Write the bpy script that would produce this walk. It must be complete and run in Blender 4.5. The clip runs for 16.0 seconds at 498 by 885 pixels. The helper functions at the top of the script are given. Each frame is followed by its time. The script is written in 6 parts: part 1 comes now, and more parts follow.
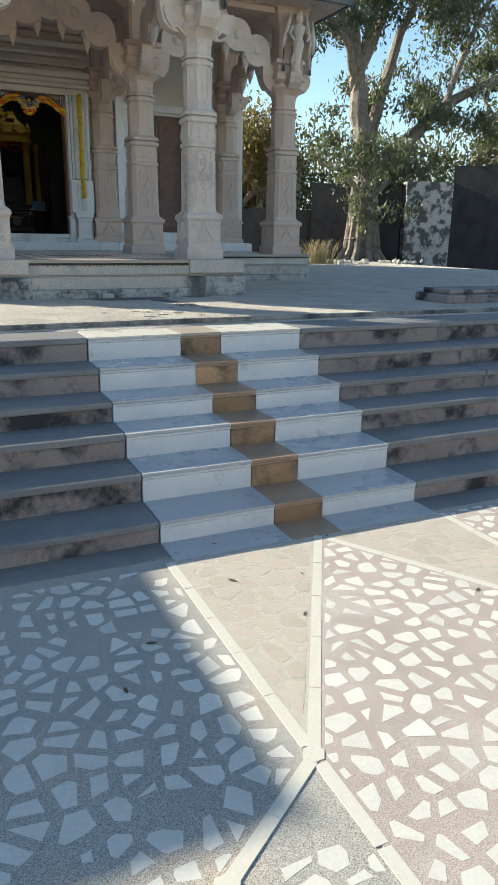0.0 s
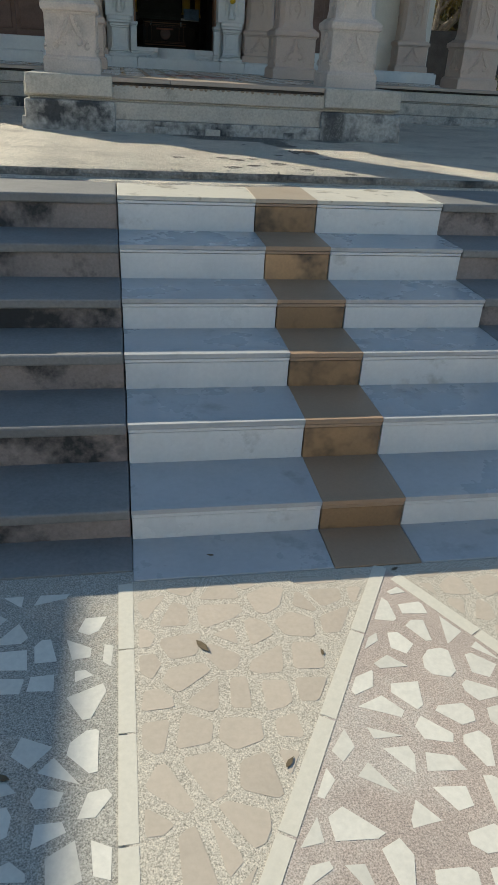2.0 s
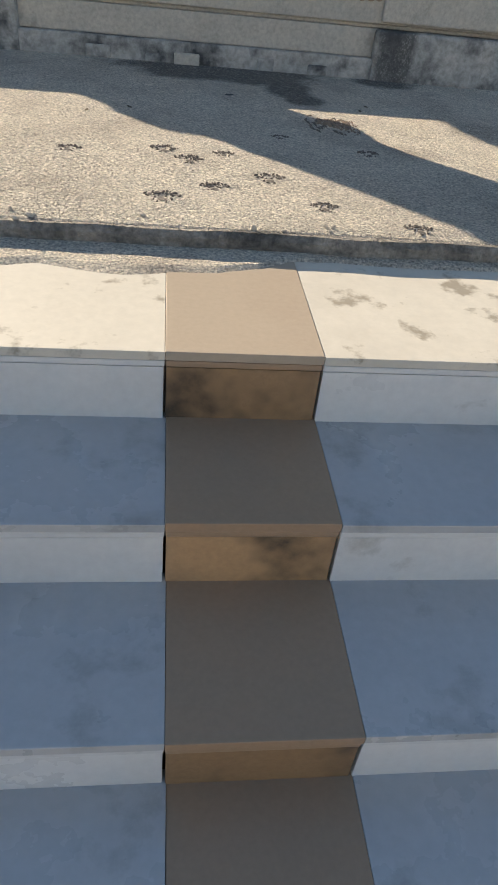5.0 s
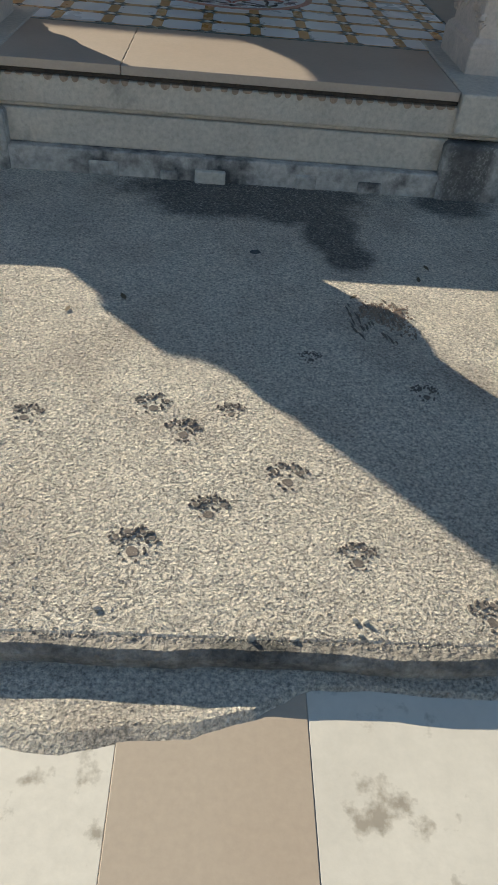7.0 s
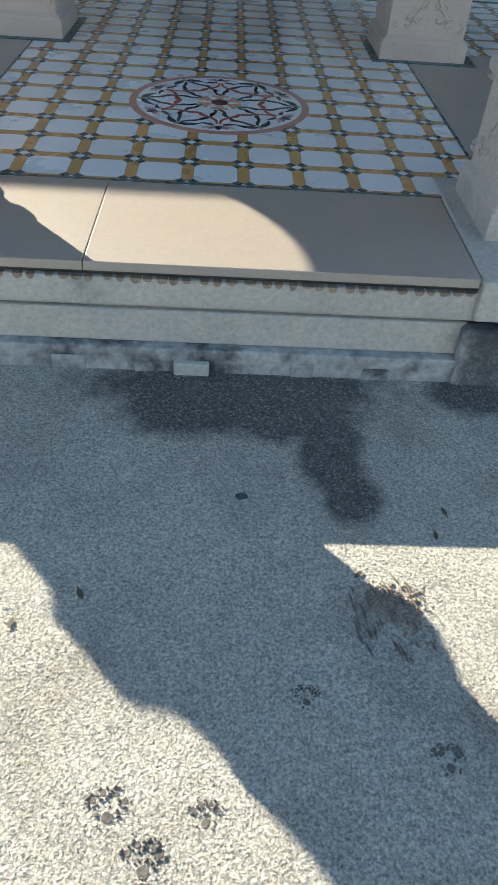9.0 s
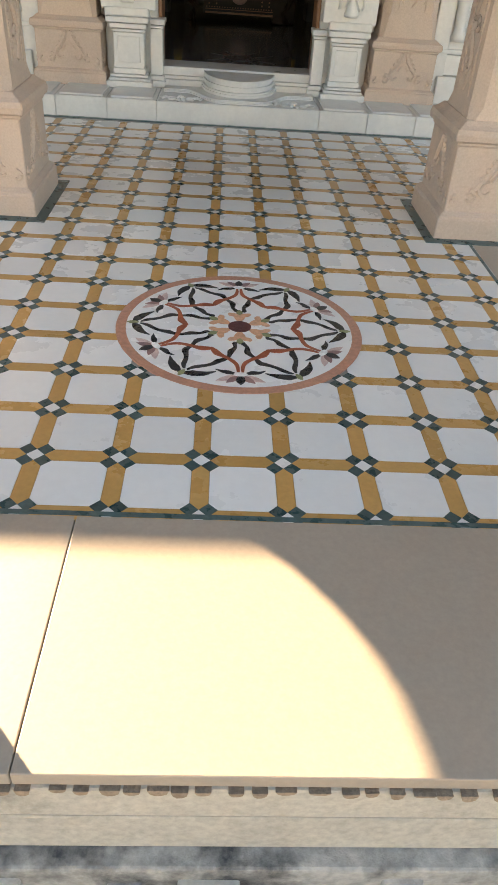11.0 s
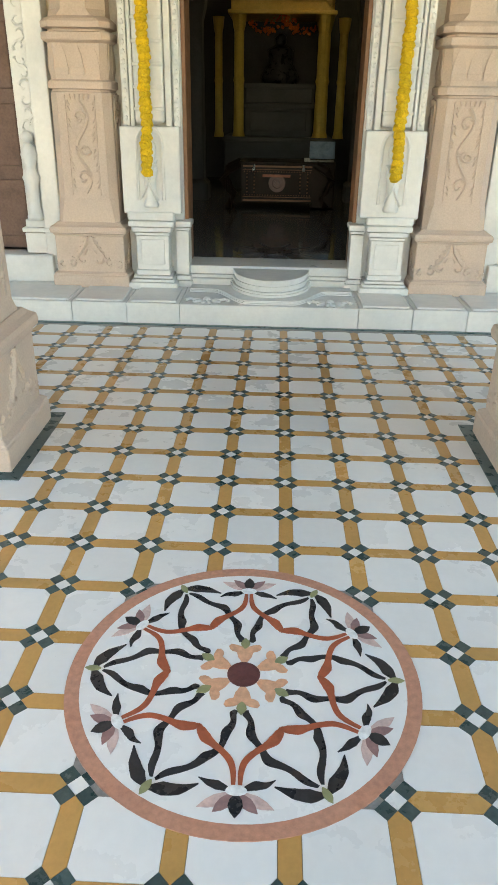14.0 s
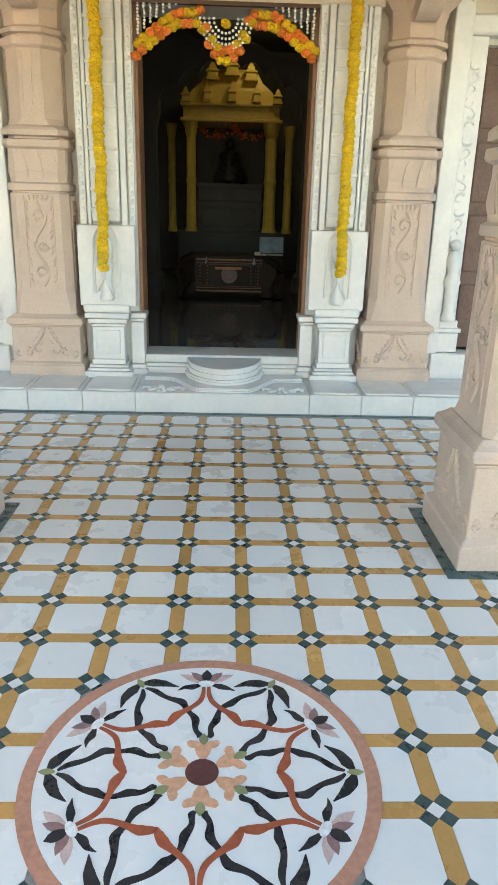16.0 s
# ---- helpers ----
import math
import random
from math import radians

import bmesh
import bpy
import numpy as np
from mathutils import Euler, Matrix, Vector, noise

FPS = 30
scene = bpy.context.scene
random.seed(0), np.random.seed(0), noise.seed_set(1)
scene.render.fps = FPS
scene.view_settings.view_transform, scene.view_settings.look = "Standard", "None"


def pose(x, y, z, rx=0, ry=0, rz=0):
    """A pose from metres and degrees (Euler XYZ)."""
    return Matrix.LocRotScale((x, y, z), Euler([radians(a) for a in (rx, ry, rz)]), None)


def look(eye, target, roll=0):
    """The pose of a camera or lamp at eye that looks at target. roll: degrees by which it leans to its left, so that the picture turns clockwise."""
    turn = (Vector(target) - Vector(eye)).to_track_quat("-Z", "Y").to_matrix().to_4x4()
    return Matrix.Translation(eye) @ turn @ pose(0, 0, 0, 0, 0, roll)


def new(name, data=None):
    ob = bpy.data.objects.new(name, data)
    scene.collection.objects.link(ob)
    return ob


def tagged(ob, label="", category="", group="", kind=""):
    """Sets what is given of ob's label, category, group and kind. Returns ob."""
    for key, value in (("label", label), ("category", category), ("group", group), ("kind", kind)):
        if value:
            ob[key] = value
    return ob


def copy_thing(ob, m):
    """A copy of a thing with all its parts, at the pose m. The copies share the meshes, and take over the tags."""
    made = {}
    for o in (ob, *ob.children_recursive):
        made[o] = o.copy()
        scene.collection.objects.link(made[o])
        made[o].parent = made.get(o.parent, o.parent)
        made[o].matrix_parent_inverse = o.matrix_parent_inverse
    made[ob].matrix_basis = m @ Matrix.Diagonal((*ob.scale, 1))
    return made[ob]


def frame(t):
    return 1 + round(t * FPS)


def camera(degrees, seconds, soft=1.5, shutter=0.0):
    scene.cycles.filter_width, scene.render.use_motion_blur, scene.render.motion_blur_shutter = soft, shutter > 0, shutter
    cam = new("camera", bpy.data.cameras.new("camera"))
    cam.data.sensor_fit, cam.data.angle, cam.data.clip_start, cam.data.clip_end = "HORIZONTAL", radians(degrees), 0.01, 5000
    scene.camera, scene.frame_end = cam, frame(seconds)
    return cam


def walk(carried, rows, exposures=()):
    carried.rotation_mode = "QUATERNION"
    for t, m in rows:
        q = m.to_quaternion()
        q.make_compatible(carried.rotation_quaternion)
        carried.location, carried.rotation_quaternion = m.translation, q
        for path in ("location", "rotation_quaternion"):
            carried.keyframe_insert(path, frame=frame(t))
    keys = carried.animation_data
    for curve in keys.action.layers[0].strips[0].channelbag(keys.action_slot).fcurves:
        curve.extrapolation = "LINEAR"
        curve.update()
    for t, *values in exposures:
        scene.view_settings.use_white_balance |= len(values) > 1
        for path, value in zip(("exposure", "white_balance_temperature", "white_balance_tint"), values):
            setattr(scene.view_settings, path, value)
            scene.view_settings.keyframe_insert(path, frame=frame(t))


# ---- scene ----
cam = camera(39.5, 16.0, soft=0.9)
PATH = [
    (0, (-2.086, -10.494, 0.291), (-1.287, -8.751, -0.277), 0.8),
    (0.5, (-1.781, -10.16, 0.308), (-1.2, -8.248, 0.217), 4.2),
    (1, (-1.548, -9.773, 0.263), (-1.084, -7.841, 0.035), 6.1),
    (1.5, (-1.292, -9.39, 0.216), (-0.853, -7.535, -0.391), 3.8),
    (2, (-0.914, -8.992, 0.19), (-0.581, -7.271, -0.773), 3.4),
    (2.2, (-0.791, -8.851, 0.156), (-0.517, -7.191, -0.925), 3.2),
    (2.5, (-0.656, -8.577, 0.122), (-0.268, -7.018, -1.07), 8.1),
    (3, (-0.427, -8.148, 0.151), (0.066, -6.621, -1.043), 6.5),
    (3.5, (-0.282, -7.646, 0.179), (0.028, -6.054, -0.992), 7.1),
    (5.8, (0.014, -5.626, 0.409), (0.216, -4.186, -0.964), 6.2),
    (6, (0.083, -5.498, 0.443), (0.231, -4.088, -0.967), 4.8),
    (6.5, (0.042, -5.26, 0.649), (0.14, -3.794, -0.708), 5.8),
    (7, (-0.018, -5.06, 0.798), (0.102, -3.573, -0.533), 5.9),
    (7.5, (0.077, -4.786, 0.86), (0.178, -3.347, -0.525), 3.4),
    (8, (0.053, -4.594, 0.98), (0.174, -3.17, -0.419), 5.7),
    (8.5, (0.030, -4.334, 1.166), (0.189, -2.896, -0.215), 7.1),
    (9, (0.037, -4.114, 1.230), (0.136, -2.644, -0.123), 4.6),
    (9.5, (0.031, -3.723, 1.192), (0.079, -2.182, -0.083), 4.3),
    (10, (-0.066, -3.332, 1.266), (0.004, -1.767, 0.021), 4.8),
    (10.2, (-0.116, -3.202, 1.284), (-0.003, -1.606, 0.084), 4.5),
    (12.3, (-0.006, -1.589, 1.343), (-0.011, 0.006, 0.137), 3.0),
    (12.5, (0.006, -1.539, 1.343), (-0.038, 0.056, 0.137), 2.9),
    (13, (0.016, -1.493, 1.366), (-0.068, 0.115, 0.179), 2.6),
    (13.5, (0.039, -1.469, 1.374), (-0.049, 0.235, 0.331), 1.5),
    (14, (0.053, -1.48, 1.46), (-0.007, 0.316, 0.581), 1.0),
    (14.5, (0.058, -1.491, 1.488), (0.035, 0.363, 0.74), 1.0),
    (15, (0.057, -1.516, 1.515), (0.079, 0.363, 0.833), 1.5),
    (15.5, (0.064, -1.516, 1.509), (0.111, 0.369, 0.842), 1.5),
    (16, (0.058, -1.523, 1.516), (0.119, 0.363, 0.852), 1.5),
]
walk(cam, [(t, look(e, g, r)) for t, e, g, r in PATH],
     exposures=[(0.0, 1.52, 6000, 4), (0.5, 1.66, 5950, 3), (1.0, 1.62, 6150, 3), (1.5, 1.52, 6100, 3), (2.0, 1.05, 6200, 3), (2.6, 0.97, 6250, 3), (3.05, 0.92, 6250, 3), (3.5, 1.30, 6350, 4), (6.0, 1.30, 6850, 13), (7.0, 1.02, 6350, 6), (7.5, 1.2, 6100, 5), (8.0, 1.18, 6250, 7), (8.5, 1.24, 5950, 4), (9.0, 1.88, 5900, 2), (9.5, 2.07, 6300, 5), (10.0, 2.36, 9600, 27), (10.6, 2.65, 9000, 18), (12.3, 3.38, 9200, 12), (13.2, 3.34, 8800, 8), (14.5, 3.40, 8300, 7), (16.0, 3.44, 7600, 6)])

# ---- light ----
SUN_AZ, SUN_EL = 41.7, 20.65     # degrees: to the left of +y, above the horizon
world = bpy.data.worlds.new("sky_world")
scene.world = world
world.use_nodes = True
wn = world.node_tree
sky = wn.nodes.new("ShaderNodeTexSky")
sky.sky_type = 'NISHITA'
sky.sun_disc = False
sky.sun_elevation = radians(SUN_EL)
sky.sun_rotation = radians(-SUN_AZ)
sky.air_density, sky.dust_density = 1.0, 0.15
wn.links.new(sky.outputs[0], wn.nodes["Background"].inputs[0])
wn.nodes["Background"].inputs[1].default_value = 0.08
sun = new("sun", bpy.data.lights.new("sun", 'SUN'))
sun.data.energy, sun.data.angle, sun.data.color = 4.4, radians(0.28), (1.0, 0.88, 0.70)
sa, se = radians(SUN_AZ), radians(SUN_EL)
sun.matrix_world = look((-math.sin(sa) * math.cos(se) * 30, math.cos(sa) * math.cos(se) * 30, math.sin(se) * 30), (0, 0, 0))


# ---- materials ----
def material(name, base, rough=0.6, dark=None, scale=3.0, amount=0.5, grain=60.0, grain_amt=0.15, bump=0.2, bump_scale=None, bump_dist=0.01,
             metal=0.0, rand=0.0, spec=0.5, lo=0.45, hi=0.75, stain=None, stain_scale=1.0, stain_lo=0.55, stain_hi=0.7, puddles=(), bump2=0.0, bump2_scale=12.0, rvar=0.08):
    """Base colour mixed with a darker tone by broad noise, fine grain on top, bump from both."""
    m = bpy.data.materials.new(name)
    m.use_nodes = True
    nt = m.node_tree
    b = nt.nodes["Principled BSDF"]
    b.inputs["Roughness"].default_value = rough
    b.inputs["Metallic"].default_value = metal
    b.inputs["Specular IOR Level"].default_value = spec
    tc = nt.nodes.new("ShaderNodeTexCoord")
    oi = nt.nodes.new("ShaderNodeObjectInfo")
    add = nt.nodes.new("ShaderNodeVectorMath")
    add.operation = 'MULTIPLY_ADD'
    nt.links.new(oi.outputs["Random"], add.inputs[0])
    add.inputs[1].default_value = (37.0, 91.0, 53.0)
    nt.links.new(tc.outputs["Object"], add.inputs[2])

    def noise_tex(sc, det):
        n = nt.nodes.new("ShaderNodeTexNoise")
        n.inputs["Scale"].default_value, n.inputs["Detail"].default_value = sc, det
        n.inputs["Roughness"].default_value = 0.62
        nt.links.new(add.outputs[0], n.inputs["Vector"])
        return n

    def ramp(src, a, c, out_a, out_c):
        r = nt.nodes.new("ShaderNodeMapRange")
        r.inputs[1].default_value, r.inputs[2].default_value = a, c
        r.inputs[3].default_value, r.inputs[4].default_value = out_a, out_c
        nt.links.new(src, r.inputs[0])
        return r.outputs[0]

    def mix(fac, a, c, mode='MIX'):
        x = nt.nodes.new("ShaderNodeMix")
        x.data_type, x.blend_type = 'RGBA', mode
        if isinstance(fac, float):
            x.inputs[0].default_value = fac
        else:
            nt.links.new(fac, x.inputs[0])
        for s, v in ((x.inputs[6], a), (x.inputs[7], c)):
            if isinstance(v, tuple):
                s.default_value = (*v, 1)
            else:
                nt.links.new(v, s)
        return x.outputs[2]

    dark = dark or tuple(c * 0.7 for c in base)
    n1, n2 = noise_tex(scale, 6), noise_tex(grain, 3)
    col = mix(ramp(n1.outputs[0], lo, hi, 0.0, amount), base, dark)
    if stain:
        n3 = noise_tex(stain_scale, 8)
        col = mix(ramp(n3.outputs[0], stain_lo, stain_hi, 0.0, 1.0), col, stain)
    if puddles:      # dark damp stains: x, y, half length, half width
        n5 = noise_tex(95.0, 4)
        total = None
        for px, py, ax, ay in puddles:
            vm = nt.nodes.new("ShaderNodeMapping")
            vm.vector_type = 'TEXTURE'
            vm.inputs[1].default_value, vm.inputs[3].default_value = (px, py, 0), (ax, ay, 100.0)
            nt.links.new(tc.outputs["Object"], vm.inputs[0])
            ln = nt.nodes.new("ShaderNodeVectorMath")
            ln.operation = 'LENGTH'
            nt.links.new(vm.outputs[0], ln.inputs[0])
            f = ramp(ln.outputs["Value"], 1.7, 0.6, 0.0, 1.0)
            if total is None:
                total = f
            else:
                mx = nt.nodes.new("ShaderNodeMath")
                mx.operation = 'MAXIMUM'
                nt.links.new(total, mx.inputs[0])
                nt.links.new(f, mx.inputs[1])
                total = mx.outputs[0]
        edge = nt.nodes.new("ShaderNodeMath")
        edge.operation = 'MULTIPLY_ADD'
        nt.links.new(noise_tex(11.0, 8).outputs[0], edge.inputs[0])
        edge.inputs[1].default_value = 1.1
        nt.links.new(total, edge.inputs[2])
        total = ramp(edge.outputs[0], 0.70, 1.25, 0.0, 1.0)
        sm = nt.nodes.new("ShaderNodeMath")
        sm.operation = 'MULTIPLY'
        nt.links.new(total, sm.inputs[0])
        nt.links.new(ramp(n5.outputs[0], 0.30, 0.50, 0.35, 1.0), sm.inputs[1])
        col = mix(ramp(sm.outputs[0], 0.0, 1.0, 0.0, 0.86), col, (0.085, 0.08, 0.075))
    g = ramp(n2.outputs[0], 0.3, 0.7, 1 - grain_amt, 1 + grain_amt)
    gc = nt.nodes.new("ShaderNodeCombineColor")
    for i in range(3):
        nt.links.new(g, gc.inputs[i])
    col = mix(1.0, col, gc.outputs[0], 'MULTIPLY')
    if rand:
        r = ramp(oi.outputs["Random"], 0.0, 1.0, 1 - rand, 1 + rand * 0.5)
        rc = nt.nodes.new("ShaderNodeCombineColor")
        for i in range(3):
            nt.links.new(r, rc.inputs[i])
        col = mix(1.0, col, rc.outputs[0], 'MULTIPLY')
    nt.links.new(col, b.inputs["Base Color"])
    nt.links.new(ramp(n1.outputs[0], 0.3, 0.7, max(rough - rvar, 0.02), min(rough + rvar, 1.0)), b.inputs["Roughness"])
    if bump:
        bn = nt.nodes.new("ShaderNodeBump")
        bn.inputs["Strength"].default_value, bn.inputs["Distance"].default_value = bump, bump_dist
        n4 = noise_tex(bump_scale or grain, 5)
        nt.links.new(n4.outputs[0], bn.inputs["Height"])
        nt.links.new(bn.outputs[0], b.inputs["Normal"])
        if bump2:      # broad unevenness under the grain
            bb = nt.nodes.new("ShaderNodeBump")
            bb.inputs["Strength"].default_value, bb.inputs["Distance"].default_value = 1.0, bump2
            nt.links.new(noise_tex(bump2_scale, 4).outputs[0], bb.inputs["Height"])
            nt.links.new(bb.outputs[0], bn.inputs["Normal"])
    return m


M = {}
M["marble"] = material("white_marble", (0.69, 0.68, 0.655), 0.35, (0.50, 0.51, 0.52), 2.6, 0.6, 25, 0.04, 0.06)
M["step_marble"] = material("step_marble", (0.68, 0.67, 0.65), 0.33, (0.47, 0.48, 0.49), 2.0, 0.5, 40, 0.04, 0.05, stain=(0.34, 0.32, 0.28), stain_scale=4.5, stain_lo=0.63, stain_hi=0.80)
# lighter copy of the brown tread: the landing's sun put into the colour
M["landing_brown"] = material("sunlit_brown_slab", (0.42, 0.345, 0.265), 0.4, (0.38, 0.30, 0.225), 2.0, 0.7, 60, 0.04, 0.04)
# same marble as the risers, darkened to hold the treads' shade; stains on top
M["marble_tread"] = material("shaded_marble_tread", (0.45, 0.45, 0.445), 0.3, (0.35, 0.36, 0.37), 2.0, 0.6, 40, 0.04, 0.05, stain=(0.24, 0.235, 0.22), stain_scale=4.5, stain_lo=0.58, stain_hi=0.78)
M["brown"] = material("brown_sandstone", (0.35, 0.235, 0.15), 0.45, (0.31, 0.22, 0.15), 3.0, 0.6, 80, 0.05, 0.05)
M["brown_riser"] = material("brown_sandstone_stained", (0.47, 0.285, 0.145), 0.6, (0.30, 0.20, 0.12), 3.0, 0.6, 80, 0.08, 0.08, rand=0.4, stain=(0.05, 0.04, 0.03), stain_scale=5.0, stain_lo=0.46, stain_hi=0.68)
M["step_stone"] = material("grey_pink_step_stone", (0.30, 0.245, 0.22), 0.7, (0.17, 0.145, 0.135), 2.5, 0.9, 60, 0.12, 0.15, stain=(0.03, 0.03, 0.03), stain_scale=2.6, stain_lo=0.50, stain_hi=0.62)
M["step_tread"] = material("grey_step_tread", (0.22, 0.21, 0.20), 0.6, (0.14, 0.135, 0.13), 2.0, 0.7, 60, 0.1, 0.15)
M["gravel"] = material("gritty_concrete", (0.68, 0.605, 0.50), 0.95, (0.52, 0.455, 0.375), 1.8, 0.9, 120, 0.55, 1.0, 110, bump_dist=0.028, stain=(0.45, 0.38, 0.31), stain_scale=2.6, stain_lo=0.52, stain_hi=0.72, puddles=((0.12, -1.95, 0.46, 0.17), (-0.06, -2.12, 0.22, 0.12), (0.30, -2.12, 0.22, 0.14), (0.45, -2.30, 0.10, 0.22), (0.50, -2.54, 0.085, 0.10), (1.05, -1.95, 0.14, 0.12)), bump2=0.04, bump2_scale=8.0)
M["kerb"] = material("kerb_concrete", (0.40, 0.355, 0.30), 0.9, (0.17, 0.155, 0.14), 5.0, 0.9, 60, 0.35, 1.0, 55, bump_dist=0.03, stain=(0.05, 0.05, 0.045), stain_scale=3.0, stain_lo=0.48, stain_hi=0.66)
M["plinth"] = material("weathered_plinth_stone", (0.50, 0.45, 0.38), 0.8, (0.34, 0.31, 0.27), 3.0, 0.8, 50, 0.15, 0.35, stain=(0.13, 0.13, 0.12), stain_scale=2.6, stain_lo=0.57, stain_hi=0.75)
M["plinth_low"] = material("cracked_base_plaster", (0.44, 0.41, 0.37), 0.9, (0.25, 0.24, 0.22), 6.0, 0.9, 30, 0.25, 0.9, 25, stain=(0.06, 0.06, 0.06), stain_scale=4.0, stain_lo=0.47, stain_hi=0.63, puddles=((1.10, -1.9, 0.09, 0.4),))
M["slab"] = material("smooth_slab_stone", (0.40, 0.325, 0.262), 0.45, (0.345, 0.285, 0.23), 1.6, 0.7, 70, 0.05, 0.05)
M["dark_gap"] = material("dark_recess", (0.07, 0.055, 0.045), 0.95, (0.03, 0.03, 0.025), 20, 0.9, 80, 0.3, 0.9)
M["pink"] = material("pink_sandstone", (0.56, 0.43, 0.345), 0.75, (0.46, 0.36, 0.30), 3.0, 0.7, 90, 0.07, 0.18, stain=(0.40, 0.33, 0.29), stain_scale=1.5, stain_lo=0.55, stain_hi=0.8)
M["pink_out"] = material("weathered_pink_sandstone", (0.61, 0.505, 0.425), 0.8, (0.40, 0.34, 0.29), 2.5, 0.8, 60, 0.1, 0.3, stain=(0.26, 0.23, 0.21), stain_scale=1.7, stain_lo=0.56, stain_hi=0.75)
M["roof"] = material("grey_weathered_cornice", (0.36, 0.34, 0.32), 0.85, (0.2, 0.2, 0.19), 2.0, 0.8, 50, 0.15, 0.4, stain=(0.06, 0.065, 0.07), stain_scale=1.2, stain_lo=0.55, stain_hi=0.68)
M["eave"] = material("dark_stained_eave", (0.12, 0.125, 0.13), 0.8, (0.05, 0.055, 0.06), 3.0, 0.8, 50, 0.15, 0.4)
M["cream"] = material("cream_wall_stone", (0.66, 0.60, 0.52), 0.75, (0.48, 0.43, 0.37), 2.0, 0.6, 70, 0.06, 0.15)
M["white_tile"] = material("white_marble_tile", (0.76, 0.75, 0.73), 0.28, (0.70, 0.70, 0.695), 3.0, 0.3, 30, 0.02, 0.0, rand=0.06, rvar=0.02)
M["ochre"] = material("ochre_stone_band", (0.56, 0.305, 0.105), 0.3, (0.48, 0.26, 0.08), 6.0, 0.6, 60, 0.06, 0.0, rand=0.12)
M["green"] = material("dark_green_marble", (0.045, 0.085, 0.085), 0.3, (0.10, 0.15, 0.15), 18.0, 0.7, 90, 0.15, 0.0, rand=0.3)
M["grout"] = material("grout", (0.30, 0.29, 0.27), 0.8)
M["black"] = material("black_inlay", (0.025, 0.025, 0.028), 0.3, (0.05, 0.05, 0.055), 15)
M["terra"] = material("terracotta_inlay", (0.52, 0.25, 0.17), 0.35, (0.45, 0.20, 0.14), 8, 0.6)
M["red"] = material("red_inlay", (0.40, 0.10, 0.05), 0.35, (0.33, 0.08, 0.04), 10, 0.6)
M["peach"] = material("peach_inlay", (0.68, 0.36, 0.22), 0.35, (0.60, 0.30, 0.18), 10, 0.6)
M["mauve"] = material("mauve_inlay", (0.30, 0.17, 0.16), 0.35, (0.22, 0.12, 0.12), 20, 0.7)
M["mauve_pale"] = material("pale_mauve_inlay", (0.60, 0.44, 0.40), 0.35, (0.45, 0.30, 0.28), 25, 0.8)
M["maroon"] = material("maroon_inlay", (0.12, 0.04, 0.04), 0.35, (0.18, 0.07, 0.07), 20, 0.6)
M["leaf_inlay"] = material("leaf_inlay", (0.28, 0.28, 0.14), 0.35, (0.18, 0.2, 0.1), 30, 0.7)
M["wood"] = material("dark_wood", (0.09, 0.04, 0.025), 0.4, (0.05, 0.025, 0.015), 12, 0.7, 90, 0.15, 0.1)
M["frame_wood"] = material("door_frame_wood", (0.26, 0.12, 0.06), 0.45, (0.18, 0.08, 0.04), 12, 0.7, 90, 0.1, 0.1)
# table wood near black, carrying the darkness of the hall in its colour
M["table_wood"] = material("shade_dark_table_wood", (0.030, 0.018, 0.014), 0.4, (0.018, 0.012, 0.01), 12, 0.7, 90, 0.15, 0.1, spec=0.1)
# altar tiers near black: the hall's dimness put into the colour
M["altar"] = material("shade_dark_altar_stone", (0.06, 0.063, 0.066), 0.6, (0.045, 0.045, 0.045), 5, 0.7)
M["brown_door"] = material("carved_brown_door", (0.17, 0.095, 0.07), 0.6, (0.10, 0.06, 0.045), 6, 0.7, 60, 0.15, 0.2)
# hall walls, ceiling and inner arch, darkened in colour for the unlit hall
M["room"] = material("shade_dark_room_wall", (0.075, 0.077, 0.08), 0.7)
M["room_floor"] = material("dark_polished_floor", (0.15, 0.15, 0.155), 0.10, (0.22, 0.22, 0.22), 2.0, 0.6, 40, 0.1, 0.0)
M["gold"] = material("gilded_dome", (0.62, 0.44, 0.10), 0.45, (0.45, 0.30, 0.06), 10, 0.6, 60, 0.1, 0.2)
M["marigold"] = material("yellow_marigold", (0.72, 0.46, 0.015), 0.7, (0.55, 0.33, 0.01), 40, 0.7, 150, 0.25, 0.6, rand=0.15)
M["orange"] = material("orange_marigold", (0.75, 0.20, 0.03), 0.7, (0.60, 0.13, 0.02), 40, 0.7, 150, 0.25, 0.6, rand=0.15)
M["bead"] = material("white_pearl_bead", (0.80, 0.80, 0.78), 0.35)
M["cement"] = material("grey_chip_cement", (0.36, 0.335, 0.29), 0.8, (0.29, 0.27, 0.235), 2.0, 0.6, 210, 0.65, 0.15, stain=(0.42, 0.35, 0.28), stain_scale=3.0, stain_lo=0.5, stain_hi=0.7)
M["cement_pink"] = material("pink_chip_cement", (0.42, 0.345, 0.295), 0.8, (0.33, 0.275, 0.24), 2.0, 0.7, 210, 0.5, 0.15, stain=(0.47, 0.42, 0.37), stain_scale=2.2, stain_lo=0.56, stain_hi=0.72)
M["cement_pale"] = material("pale_chip_cement", (0.47, 0.42, 0.345), 0.8, (0.41, 0.36, 0.295), 2.0, 0.6, 240, 0.6, 0.15)
M["piece"] = material("white_stone_chip", (0.66, 0.62, 0.54), 0.55, (0.56, 0.525, 0.46), 7.0, 0.7, 60, 0.06, 0.05, rand=0.12)
M["piece_tan"] = material("tan_stone_chip", (0.48, 0.405, 0.325), 0.6, (0.41, 0.35, 0.28), 6.0, 0.6, 60, 0.05, 0.05, rand=0.10)
